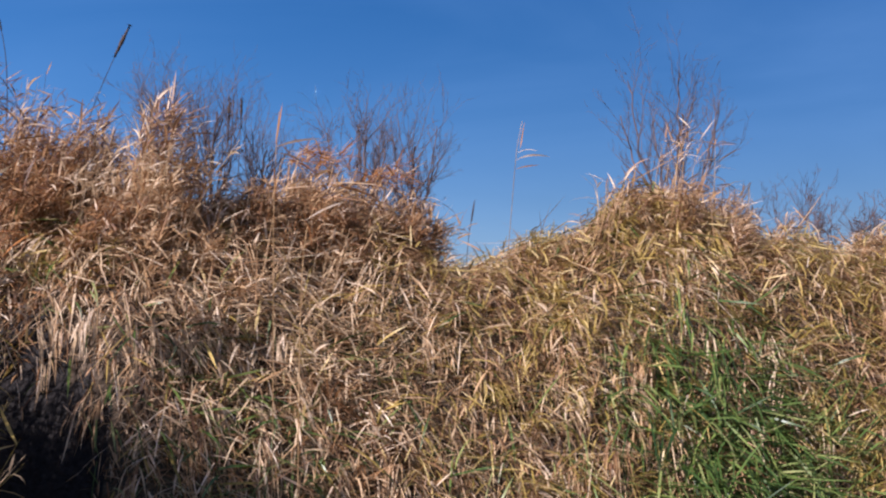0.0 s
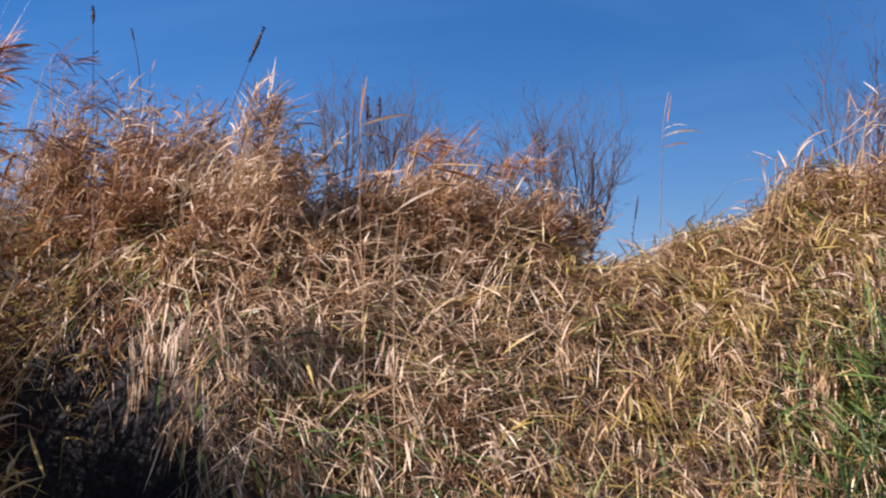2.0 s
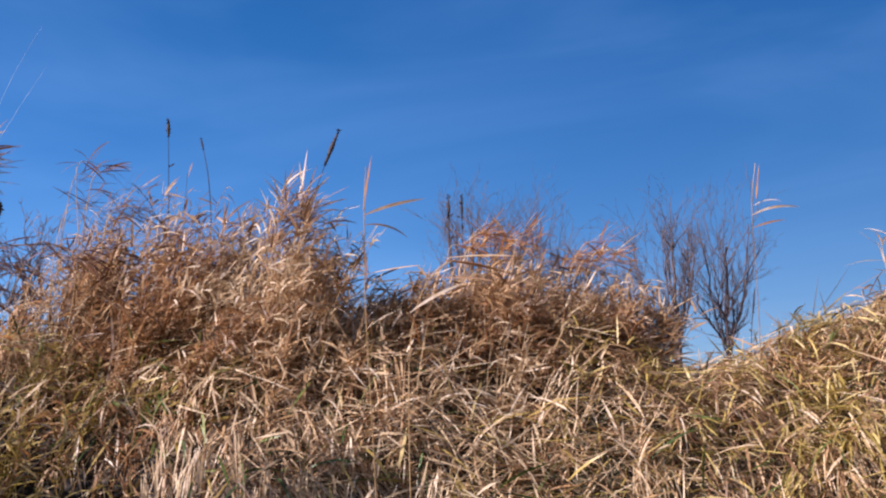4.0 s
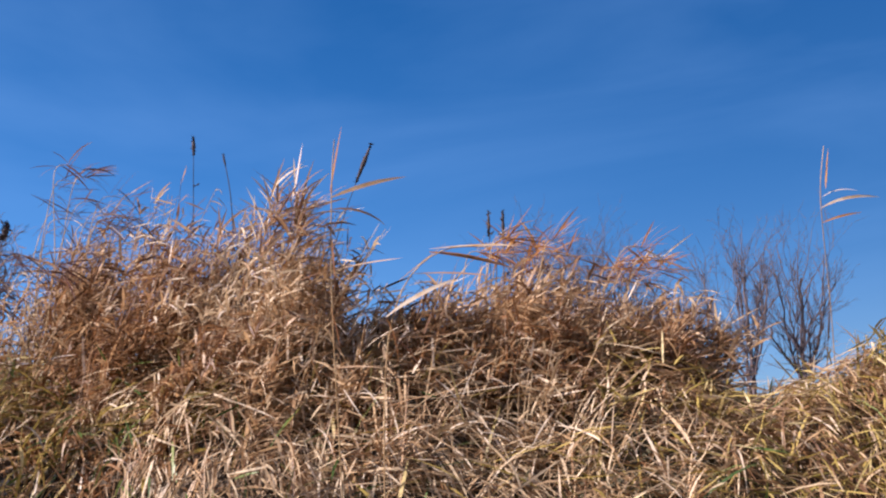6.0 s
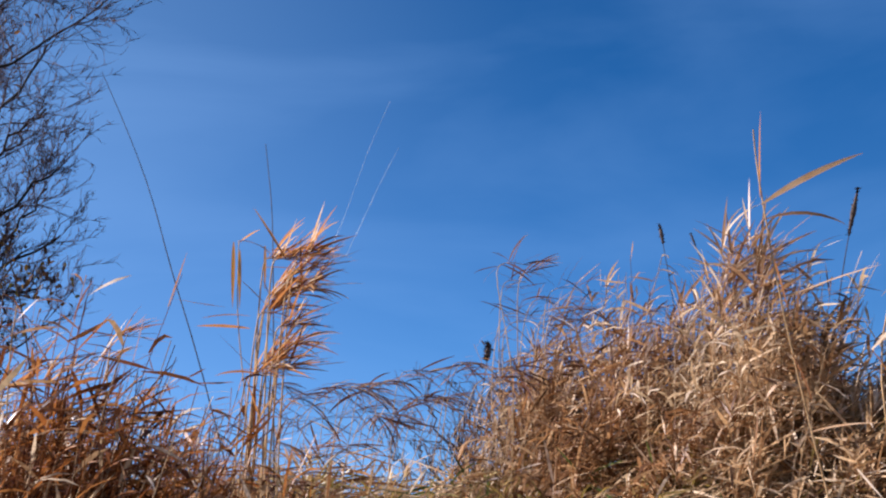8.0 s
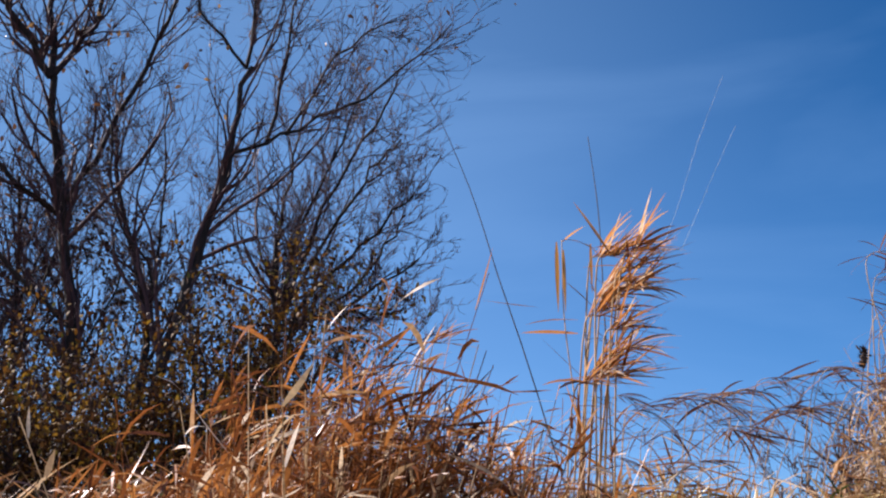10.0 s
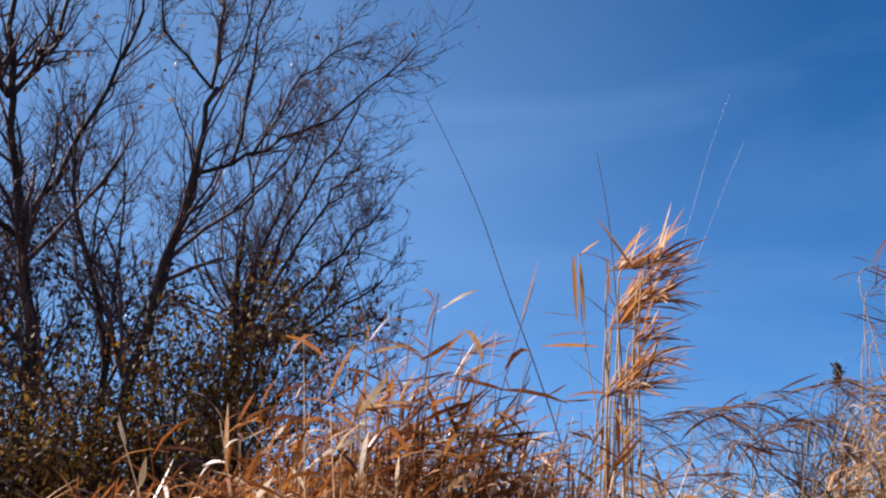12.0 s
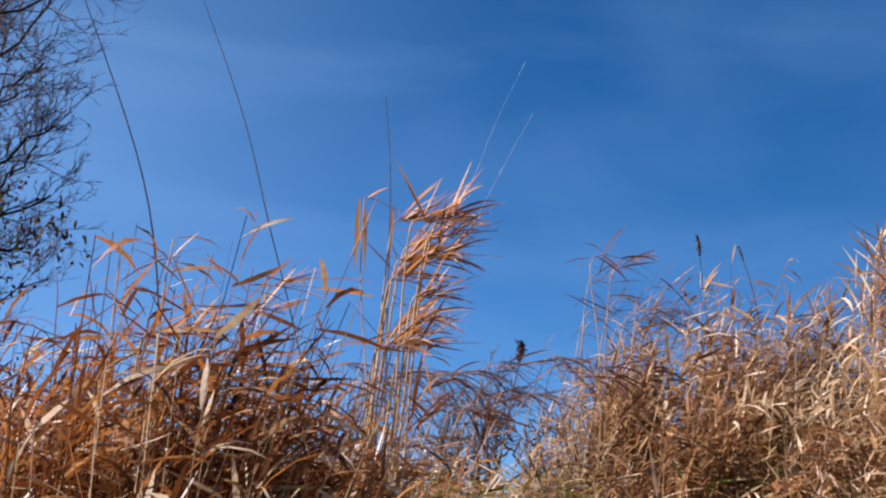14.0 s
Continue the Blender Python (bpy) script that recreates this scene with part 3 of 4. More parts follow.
def thing(name, label, category, group=""):
    return tagged(new(name), label, category, group)


# ---- trees ----
def grow(start, way, length, radius, level, spec, out, gen):
    """A branch that wanders and rises; its own branches are appended to out with their level."""
    n = max(8 - level - (level > 2), 3) if level > 1 else 6
    pts, d = [np.array(start, float)], np.array(way, float)
    d /= np.linalg.norm(d)
    for _ in range(n - 1):
        d = d + gen.normal(0, spec["wander"], 3) + np.array([0, 0, spec["rise"]])
        d /= np.linalg.norm(d)
        pts.append(pts[-1] + d * length / (n - 1))
    rad = np.linspace(radius, radius * (0.35 if level < 3 else 0.25), n)
    out.append((level, np.array(pts), rad))
    if level >= spec["depth"]:
        return
    kids = spec["kids"][level]
    for c in range(kids):
        s = gen.uniform(spec["from"][level], 1.0) if c else 1.0
        at = s * (n - 1)
        i = min(int(at), n - 2)
        p = pts[i] + (pts[i + 1] - pts[i]) * (at - i)
        t = pts[i + 1] - pts[i]
        t /= np.linalg.norm(t)
        side = np.cross(t, gen.normal(0, 1, 3))
        side /= np.linalg.norm(side) + 1e-9
        ang = gen.uniform(*spec["angle"])
        w = t * math.cos(ang) + side * math.sin(ang)
        grow(p, w, length * gen.uniform(*spec["shrink"]), max(rad[i] * spec["thin"], spec["least"]), level + 1, spec, out, gen)


def leaves_on(branches, levels, count, size, gen, spread=0.05):
    tips = [b for b in branches if b[0] in levels]
    pick = gen.integers(0, len(tips), count)
    pos = np.array([tips[i][1][gen.integers(1, len(tips[i][1]))] for i in pick]) + gen.normal(0, spread, (count, 3))
    return blades(pos, gen.uniform(0, 6.28, count), gen.uniform(-1.3, 0.6, count), gen.uniform(0.2, 1.2, count), gen.uniform(size * 0.6, size * 1.3, count),
                  gen.uniform(size * 0.35, size * 0.6, count), gen.normal(0, 0.8, count), (0.15, 0.9, 1.0, 0.1))


def tree(label, trunk, limbs, radius, spec, seed, bark, twig, name="bare_tree", leaf=None, group="bare trees", category="tree"):
    """A trunk and main limbs along given lines (points, from thick to thin); finer branches grow from them."""
    gen = np.random.default_rng(seed)
    root = thing(name, label, category, group)
    out = []

    def line(points, r, kids, level):
        pts = np.array(points, float)
        n = 4 * (len(pts) - 1) + 1
        s = np.linspace(0, len(pts) - 1, n)
        fine = np.stack([np.interp(s, np.arange(len(pts)), pts[:, k]) for k in range(3)], -1)
        fine[1:-1] = (fine[:-2] + 2 * fine[1:-1] + fine[2:]) / 4
        fine[1:] += gen.normal(0, spec["knots"], (n - 1, 3))
        rad = np.linspace(r, max(r * 0.4, spec["least"]), n)
        reach = np.linalg.norm(fine[-1] - fine[0])
        for c in range(kids):
            i = gen.integers(int(n * spec["bare"]), n - 1) if level == 0 else gen.integers(1, n - 1)
            t = fine[i + 1] - fine[i]
            t /= np.linalg.norm(t)
            side = np.cross(t, gen.normal(0, 1, 3))
            side /= np.linalg.norm(side) + 1e-9
            ang = gen.uniform(*spec["angle"])
            grow(fine[i], t * math.cos(ang) + side * math.sin(ang), reach * gen.uniform(*spec["first"]), max(rad[i] * 0.5, spec["least"]), 2, spec, out, gen)
        return fine, rad

    piece("trunk", [tube(*line(trunk, radius, spec["trunk_kids"], 0), 8)], bark, root)
    for share, points in limbs:
        piece("limb", [tube(*line(points, radius * share, spec["limb_kids"], 1), 6)], bark, root)
    piece("crown", [tube(b[1], b[2], 4 if b[0] == 2 else 3) for b in out], twig, root, "fine bare twigs")
    if leaf:
        count, size, mat, words = leaf
        piece("leaves", [leaves_on(out, (2, 3, 4), count, size, gen)], mat, root, words)
    return root


NEAR_TREE = dict(wander=0.22, rise=0.10, depth=4, kids=(0, 0, 5, 4), angle=(0.25, 0.75), shrink=(0.28, 0.55), thin=0.62, least=0.0026, knots=0.015, bare=0.35, first=(0.16, 0.38), trunk_kids=16, limb_kids=21)
NEAR_TREE["from"] = (0.2, 0.2, 0.2, 0.15)
THICKET = dict(NEAR_TREE, kids=(0, 0, 6, 5), limb_kids=22, trunk_kids=16, first=(0.15, 0.31), least=0.0032, rise=0.12, angle=(0.3, 0.8))
SHRUB = dict(NEAR_TREE, angle=(0.35, 0.95), kids=(0, 0, 5, 3), limb_kids=8, trunk_kids=7, bare=0.1, least=0.002, first=(0.2, 0.42))
FAR_TREE = dict(NEAR_TREE, knots=0.04, kids=(0, 0, 4, 2), limb_kids=15, trunk_kids=10, least=0.007, first=(0.18, 0.36), rise=0.08, angle=(0.3, 0.8), wander=0.13, bare=0.5)

tree("bare tree with dark forked trunk and few withered leaves", ((-6.5, 2.75, 1.7), (-6.56, 2.6, 2.8), (-6.56, 2.57, 3.57), (-6.59, 2.41, 4.34), (-6.61, 2.2, 5.36)), (
    (0.48, ((-6.61, 2.2, 5.36), (-6.54, 1.85, 5.74), (-6.45, 1.6, 6.8))),
    (0.48, ((-6.61, 2.2, 5.36), (-6.72, 2.13, 5.94), (-6.81, 2.19, 7.2))),
    (0.41, ((-6.61, 2.2, 5.36), (-6.68, 2.44, 5.86), (-6.77, 2.55, 7.0))),
    (0.34, ((-6.58, 2.43, 4.46), (-6.34, 2.67, 5.05), (-6.1, 2.84, 5.76), (-5.95, 2.95, 6.5))),
    (0.34, ((-6.59, 2.41, 4.34), (-6.44, 1.84, 4.64), (-6.35, 1.3, 5.1))),
    (0.31, ((-6.56, 2.57, 3.57), (-6.83, 2.03, 4.15), (-6.85, 1.4, 4.7))),
), 0.060, NEAR_TREE, 3, BARK, TWIG, leaf=(240, 0.05, BROWN_LEAF, "a few withered leaves"))
tree("slanting bare tree with reddish twigs", ((-5.6, 2.75, 1.7), (-5.59, 2.86, 2.58), (-5.56, 2.96, 3.38), (-5.62, 3.12, 3.99), (-5.59, 3.21, 4.57), (-5.67, 3.29, 5.26)), (
    (0.34, ((-5.67, 3.29, 5.26), (-5.76, 3.35, 5.97), (-5.75, 3.39, 6.9))),
    (0.27, ((-5.67, 3.29, 5.26), (-5.57, 2.92, 5.52), (-5.49, 2.82, 6.0))),
    (0.34, ((-5.59, 3.21, 4.57), (-5.65, 3.68, 4.89), (-5.62, 4.25, 5.38), (-5.56, 4.8, 6.03))),
    (0.31, ((-5.62, 3.45, 4.73), (-5.68, 3.58, 5.62), (-5.73, 3.74, 6.6))),
    (0.27, ((-5.635, 3.58, 4.82), (-5.66, 3.91, 5.56), (-5.58, 4.33, 5.94))),
    (0.27, ((-5.56, 2.96, 3.38), (-5.9, 2.6, 4.2), (-6.0, 2.5, 5.0))),
), 0.042, NEAR_TREE, 5, BARK, TWIG, leaf=(120, 0.045, BROWN_LEAF, "a few withered leaves"))
tree("spreading bare tree with dense purplish twigs", ((-7.47, 4.24, 1.7), (-7.47, 4.24, 4.09), (-7.48, 4.21, 4.47), (-7.46, 4.25, 4.93)), (
    (0.5, ((-7.47, 4.24, 4.09), (-7.25, 4.51, 5.15), (-7.00, 4.85, 5.94), (-6.82, 4.98, 6.25))),
    (0.5, ((-7.47, 4.24, 4.09), (-7.19, 4.65, 4.60), (-6.85, 4.92, 4.97), (-6.68, 5.04, 5.15))),
    (0.5, ((-7.45, 4.28, 4.09), (-7.18, 4.68, 4.26), (-6.96, 4.92, 4.42), (-6.73, 5.16, 4.65))),
    (0.5, ((-7.43, 4.35, 4.14), (-7.17, 4.70, 4.24), (-6.97, 4.90, 4.16), (-6.78, 5.06, 4.24))),
    (0.5, ((-7.47, 4.24, 4.09), (-7.51, 4.42, 5.08), (-7.48, 4.75, 5.90), (-7.40, 4.93, 6.54))),
    (0.5, ((-7.47, 4.22, 4.19), (-7.67, 4.27, 5.11), (-7.81, 4.47, 6.04), (-7.84, 4.65, 6.89))),
    (0.5, ((-7.47, 4.24, 4.09), (-7.41, 4.66, 4.98), (-7.37, 5.00, 5.68), (-7.36, 5.25, 6.01))),
    (0.5, ((-7.47, 4.24, 4.09), (-7.43, 4.86, 4.51), (-7.41, 5.14, 4.89), (-7.32, 5.32, 5.29))),
), 0.036, THICKET, 8, BARK, TWIG)
tree("spreading bare tree with dense purplish twigs", ((-7.9, 3.2, 1.7), (-7.64, 3.3, 3.97), (-7.9, 3.05, 4.97), (-8.03, 2.89, 5.88)), (
    (0.41, ((-7.75, 3.25, 3.2), (-7.9, 2.7, 4.2), (-8.0, 2.2, 5.0))),
    (0.41, ((-7.7, 3.28, 3.6), (-7.7, 3.6, 4.6), (-7.8, 3.8, 5.6))),
    (0.41, ((-7.64, 3.3, 3.97), (-7.8, 3.3, 5.0), (-8.0, 3.3, 6.2))),
), 0.036, THICKET, 11, BARK, TWIG)
tree("spreading bare tree with dense purplish twigs", ((-8.8, 4.4, 1.7), (-8.7, 4.5, 3.4), (-8.7, 4.7, 4.6), (-8.8, 4.9, 5.6)), (
    (0.45, ((-8.75, 4.45, 2.8), (-8.5, 5.0, 4.0), (-8.2, 5.6, 5.0))),
    (0.45, ((-8.7, 4.5, 3.2), (-8.4, 5.3, 3.9), (-8.1, 6.0, 4.5))),
    (0.45, ((-8.75, 4.45, 2.8), (-8.9, 4.0, 4.2), (-9.0, 3.7, 5.6))),
    (0.45, ((-8.7, 4.6, 3.8), (-8.6, 5.0, 5.0), (-8.5, 5.3, 6.0))),
), 0.036, THICKET, 12, BARK, TWIG)

tree("spreading bare tree with dense purplish twigs", ((-8.3, 1.7, 1.7), (-8.25, 1.8, 3.0), (-8.3, 1.7, 4.2), (-8.4, 1.6, 5.4)), (
    (0.45, ((-8.28, 1.75, 2.5), (-8.0, 2.2, 3.6), (-7.9, 2.5, 4.6))),
    (0.45, ((-8.25, 1.8, 2.9), (-8.3, 1.2, 3.9), (-8.4, 0.8, 4.8))),
    (0.45, ((-8.25, 1.8, 3.0), (-8.1, 2.3, 4.0), (-8.1, 2.7, 5.2))),
    (0.45, ((-8.28, 1.72, 3.6), (-8.0, 1.5, 4.6), (-7.9, 1.4, 5.6))),
), 0.036, THICKET, 13, BARK, TWIG)

tree("spreading bare tree with dense purplish twigs", ((-7.6, 2.35, 1.7), (-7.55, 2.4, 3.0), (-7.6, 2.3, 4.2), (-7.6, 2.2, 5.0)), (
    (0.45, ((-7.58, 2.38, 2.4), (-7.5, 2.0, 3.5), (-7.4, 1.7, 4.5))),
    (0.45, ((-7.55, 2.4, 2.8), (-7.5, 2.8, 3.7), (-7.5, 3.1, 4.7))),
    (0.45, ((-7.58, 2.35, 3.4), (-7.5, 2.5, 4.3), (-7.4, 2.6, 5.2))),
), 0.030, THICKET, 14, BARK, TWIG)

# fills gaps with shade-dark leaves; the tallest stand also blocks sun from the left
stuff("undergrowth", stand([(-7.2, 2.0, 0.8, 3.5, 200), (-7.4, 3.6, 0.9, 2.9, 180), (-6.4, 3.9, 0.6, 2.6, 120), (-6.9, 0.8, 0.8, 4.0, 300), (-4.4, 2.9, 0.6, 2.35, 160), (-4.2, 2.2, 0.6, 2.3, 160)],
      lean=0.3, leaves=8, leaf=(0.05, 0.12), width=(0.018, 0.034), thick=0.005), SHADED_DEAD_LEAF, "brown leafy undergrowth below bare trees, coloured as in shade", "undergrowth")

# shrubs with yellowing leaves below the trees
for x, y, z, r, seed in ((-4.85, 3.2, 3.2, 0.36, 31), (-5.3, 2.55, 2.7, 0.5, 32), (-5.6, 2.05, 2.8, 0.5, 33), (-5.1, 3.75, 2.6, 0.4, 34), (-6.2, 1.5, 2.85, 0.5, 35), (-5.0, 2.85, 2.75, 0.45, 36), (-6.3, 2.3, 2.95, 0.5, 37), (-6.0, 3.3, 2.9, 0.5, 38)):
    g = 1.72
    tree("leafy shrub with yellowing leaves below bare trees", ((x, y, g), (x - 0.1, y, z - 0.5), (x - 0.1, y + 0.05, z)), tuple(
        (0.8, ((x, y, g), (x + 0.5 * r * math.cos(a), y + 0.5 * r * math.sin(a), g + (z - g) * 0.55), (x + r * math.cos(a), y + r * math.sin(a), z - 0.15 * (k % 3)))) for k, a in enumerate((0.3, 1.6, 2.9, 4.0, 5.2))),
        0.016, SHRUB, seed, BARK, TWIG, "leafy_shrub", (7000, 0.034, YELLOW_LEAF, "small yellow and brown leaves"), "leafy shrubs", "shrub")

# screen of withered shrubs behind, the shade put into their leaf colour
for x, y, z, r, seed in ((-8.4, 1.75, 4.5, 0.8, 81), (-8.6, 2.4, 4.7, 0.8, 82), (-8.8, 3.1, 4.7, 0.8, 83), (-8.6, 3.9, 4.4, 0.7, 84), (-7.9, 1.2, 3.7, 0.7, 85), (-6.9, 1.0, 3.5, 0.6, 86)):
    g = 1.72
    tree("dense withered shrub below trees, leaves coloured as in shade", ((x, y, g), (x - 0.1, y, z - 0.9), (x, y + 0.05, z - 0.3)), tuple(
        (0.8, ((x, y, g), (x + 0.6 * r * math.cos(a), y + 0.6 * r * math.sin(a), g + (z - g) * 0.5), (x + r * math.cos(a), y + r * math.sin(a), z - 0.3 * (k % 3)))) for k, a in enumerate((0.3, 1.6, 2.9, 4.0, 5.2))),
        0.018, SHRUB, seed, BARK, TWIG, "withered_shrub", (3000, 0.052, SHADED_DEAD_LEAF, "withered leaves darkened as if shaded"), "withered shrubs", "shrub")

BRUSH = dict(FAR_TREE, limb_kids=8, trunk_kids=8, kids=(0, 0, 4, 4), least=0.004, rise=0.12)

# distant trees and brush beyond the field
def far_tree(x, y, top, wide, seed, name="distant_tree", label="distant bare tree beyond the field", r=0.085, group="distant bare trees", category="tree", g=1.8, spec=FAR_TREE):
    gen = np.random.default_rng(seed)
    h = top - g
    fork = g + 0.38 * h
    limbs = []
    for k in range(7):
        a = k * 0.9 + gen.uniform(-0.3, 0.3)
        w = wide * gen.uniform(0.45, 1.0)
        limbs.append((0.5, ((x, y, fork - 0.05 * h * (k % 3)), (x + 0.6 * w * math.cos(a), y + 0.6 * w * math.sin(a), fork + 0.17 * h), (x + 0.85 * w * math.cos(a), y + 0.85 * w * math.sin(a), g + h * gen.uniform(0.66, 0.74)), (x + w * math.cos(a), y + w * math.sin(a), g + h * gen.uniform(0.78, 0.92)))))
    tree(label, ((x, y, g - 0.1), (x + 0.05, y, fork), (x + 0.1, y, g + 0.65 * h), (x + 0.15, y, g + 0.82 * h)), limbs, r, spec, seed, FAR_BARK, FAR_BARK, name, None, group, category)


for x, y, top, wide, seed in ((-4.35, 37.5, 11.4, 1.4, 21), (-2.75, 39.5, 11.5, 1.5, 22), (-0.9, 41.6, 10.4, 0.9, 23), (0.6, 43.6, 9.4, 0.8, 24), (2.65, 35.6, 9.8, 1.6, 25), (4.4, 36.2, 9.6, 1.4, 27), (12.4, 31.2, 10.2, 2.4, 26)):
    far_tree(x, y, top, wide, seed)
for x, y, top, wide, seed in ((8.0, 17.8, 3.9, 0.9, 41), (9.0, 17.2, 4.2, 1.0, 42), (10.0, 16.9, 4.1, 1.0, 43), (10.9, 16.6, 4.2, 1.0, 44), (-5.7, 8.4, 3.5, 0.6, 45), (-5.1, 8.2, 3.75, 0.6, 46), (-4.6, 8.6, 3.6, 0.5, 47)):
    far_tree(x, y, top, wide, seed, "bare_shrub", "bare purplish brush beyond the bank", 0.03, "bare brush", "shrub", 1.9, BRUSH)


# ---- reeds, weeds and strands that stand out ----
def leaf_shapes(material, count=9):
    """Folded, pointed leaves a metre long, that run along x and sink; scaled where they are used."""
    made = []
    one = np.ones(1)
    for k in range(count):
        v, f = blades(np.zeros((1, 3)), 0 * one, 0 * one, (0.05 + 0.12 * k) * one, one, (0.058 + 0.006 * (k % 4)) * one, (0.9 * math.sin(2.1 * k)) * one, (0.3, 0.85, 1.0, 0.95, 0.75, 0.45, 0.04), 0.14)
        made.append(quads("leaf", v, f, material))
    return made


REED_LEAVES, PALE_LEAVES, GOLD_LEAVES, DARK_LEAVES = leaf_shapes(REED_LEAF), leaf_shapes(PALE_LEAF), leaf_shapes(GOLD_LEAF, 2), leaf_shapes(DARK_REED)


def put_leaf(shapes, k, stem, place, az, e0, length, wide=1.0):
    ob = new("leaf", shapes[k % len(shapes)])
    ob.parent = stem
    ob.matrix_basis = Matrix.Translation([float(c) for c in place]) @ Matrix.Rotation(az, 4, "Z") @ Matrix.Rotation(-e0, 4, "Y") @ Matrix.Diagonal((length, length * wide, length * wide, 1))
    return ob


def smooth_line(points, n=14):
    pts = np.array(points, float)
    s = np.linspace(0, len(pts) - 1, n)
    p = np.stack([np.interp(s, np.arange(len(pts)), pts[:, k]) for k in range(3)], -1)
    for _ in range(3):
        p[1:-1] = (p[:-2] + 2 * p[1:-1] + p[2:]) / 4
    return p


def reed_clump(label, x, y, top, stems, foot, head, per, length, lift, shapes, seed, lean=0.05, low=0.3, bias=0.6, sweep=0.6, name="reed_clump", wide=1.0, arch=0.0, below=None, thick=0.0017, sparse=1.0, sink=(-0.6, 0.3), split=0.62, back=0.15):
    """A clump of stems that lean with the wind, each with its leaves."""
    gen = np.random.default_rng(seed)
    root = thing(name, label, "reed clump", "dry reed clumps")
    for k in range(stems):
        a, q = gen.uniform(0, 6.28), gen.uniform(0.2, 1)
        fx, fy = x + foot * q * math.cos(a), y + foot * q * math.sin(a)
        hx, hy = x + head * q * math.cos(a) + lean * math.cos(WIND), y + head * q * math.sin(a) + lean * math.sin(WIND)
        z0 = float(height(fx, fy)) - 0.02
        z1 = z0 + (top - z0) * gen.uniform(0.80, 0.97)
        bow = arch * gen.uniform(0.5, 1.2)
        line = smooth_line(((fx, fy, z0), (0.65 * fx + 0.35 * hx + gen.normal(0, 0.025), 0.65 * fy + 0.35 * hy + gen.normal(0, 0.025), z0 + 0.6 * (z1 - z0)), (hx, hy, z1), (hx + bow * math.cos(WIND), hy + bow * math.sin(WIND), z1 + 0.15 * bow), (hx + 2 * bow * math.cos(WIND), hy + 2 * bow * math.sin(WIND), z1 - 0.2 * bow))[:5 if arch else 3], 18)
        stem = piece("stem", [tube(line, np.linspace(thick, 0.4 * thick, len(line)), 5)], STEM, root)
        for j in range(per):
            s = low + (1 - low) * gen.random() ** bias
            i = min(int(s * (len(line) - 1)), len(line) - 2)
            spot = line[i] + (line[i + 1] - line[i]) * (s * (len(line) - 1) - i)
            az = WIND + gen.normal(0, sweep) + (math.pi if gen.random() < back else 0)
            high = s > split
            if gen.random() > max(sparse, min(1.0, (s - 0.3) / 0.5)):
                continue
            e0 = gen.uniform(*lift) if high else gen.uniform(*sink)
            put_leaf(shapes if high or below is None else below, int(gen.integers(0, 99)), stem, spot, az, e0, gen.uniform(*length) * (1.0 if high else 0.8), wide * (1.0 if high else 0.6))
    return root


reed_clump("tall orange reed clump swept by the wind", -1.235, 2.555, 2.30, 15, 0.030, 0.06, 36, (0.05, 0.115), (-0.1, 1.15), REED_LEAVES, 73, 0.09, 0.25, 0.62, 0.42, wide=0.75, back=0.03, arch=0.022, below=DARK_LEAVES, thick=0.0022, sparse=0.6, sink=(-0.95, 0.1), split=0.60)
reed_clump("pale dry reed tuft standing on the bank", -0.61, 3.40, 2.34, 16, 0.07, 0.07, 22, (0.06, 0.14), (0.3, 1.4), PALE_LEAVES, 52, 0.03, 0.25, 0.5, 0.8, wide=0.8, thick=0.0014, sparse=0.6)
reed_clump("pale dry reed tuft standing on the bank", -0.91, 3.76, 2.38, 10, 0.06, 0.06, 16, (0.06, 0.13), (0.1, 1.4), PALE_LEAVES, 53, 0.03, 0.35, 0.5, 0.9, wide=0.85)
reed_clump("thin arching russet reeds on the bank", -1.36, 3.62, 2.50, 13, 0.12, 0.16, 18, (0.06, 0.12), (-0.4, 1.2), DARK_LEAVES, 54, 0.04, 0.2, 0.9, 0.5, wide=0.75, arch=0.07, thick=0.0016)
reed_clump("straw coloured reeds leaning over the bank", 1.08, 3.72, 2.22, 5, 0.10, 0.10, 9, (0.07, 0.14), (0.0, 1.1), PALE_LEAVES, 55, 0.10, 0.4, 0.6, 0.9, wide=0.8)
reed_clump("straw coloured reeds leaning over the bank", 1.55, 4.00, 2.46, 8, 0.16, 0.16, 11, (0.07, 0.14), (0.0, 1.1), PALE_LEAVES, 56, 0.08, 0.35, 0.6, 0.8, wide=0.8)
reed_clump("russet reed clump with feathery tops", -0.12, 3.70, 2.23, 12, 0.14, 0.15, 15, (0.06, 0.13), (-0.3, 1.1), REED_LEAVES, 57, 0.06, 0.45, 0.5, 0.7, wide=0.7, arch=0.03)
reed_clump("russet reed clump with feathery tops", 0.14, 3.80, 2.19, 12, 0.11, 0.13, 15, (0.06, 0.13), (-0.4, 1.0), REED_LEAVES, 60, 0.10, 0.45, 0.5, 0.6, wide=0.7, arch=0.04)
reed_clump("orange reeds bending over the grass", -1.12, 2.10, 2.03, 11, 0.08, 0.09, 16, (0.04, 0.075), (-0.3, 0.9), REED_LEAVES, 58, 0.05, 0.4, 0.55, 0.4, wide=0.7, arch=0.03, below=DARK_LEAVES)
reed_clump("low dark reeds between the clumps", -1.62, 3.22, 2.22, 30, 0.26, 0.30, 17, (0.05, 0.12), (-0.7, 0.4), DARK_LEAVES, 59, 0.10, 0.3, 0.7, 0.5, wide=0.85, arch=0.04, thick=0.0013)
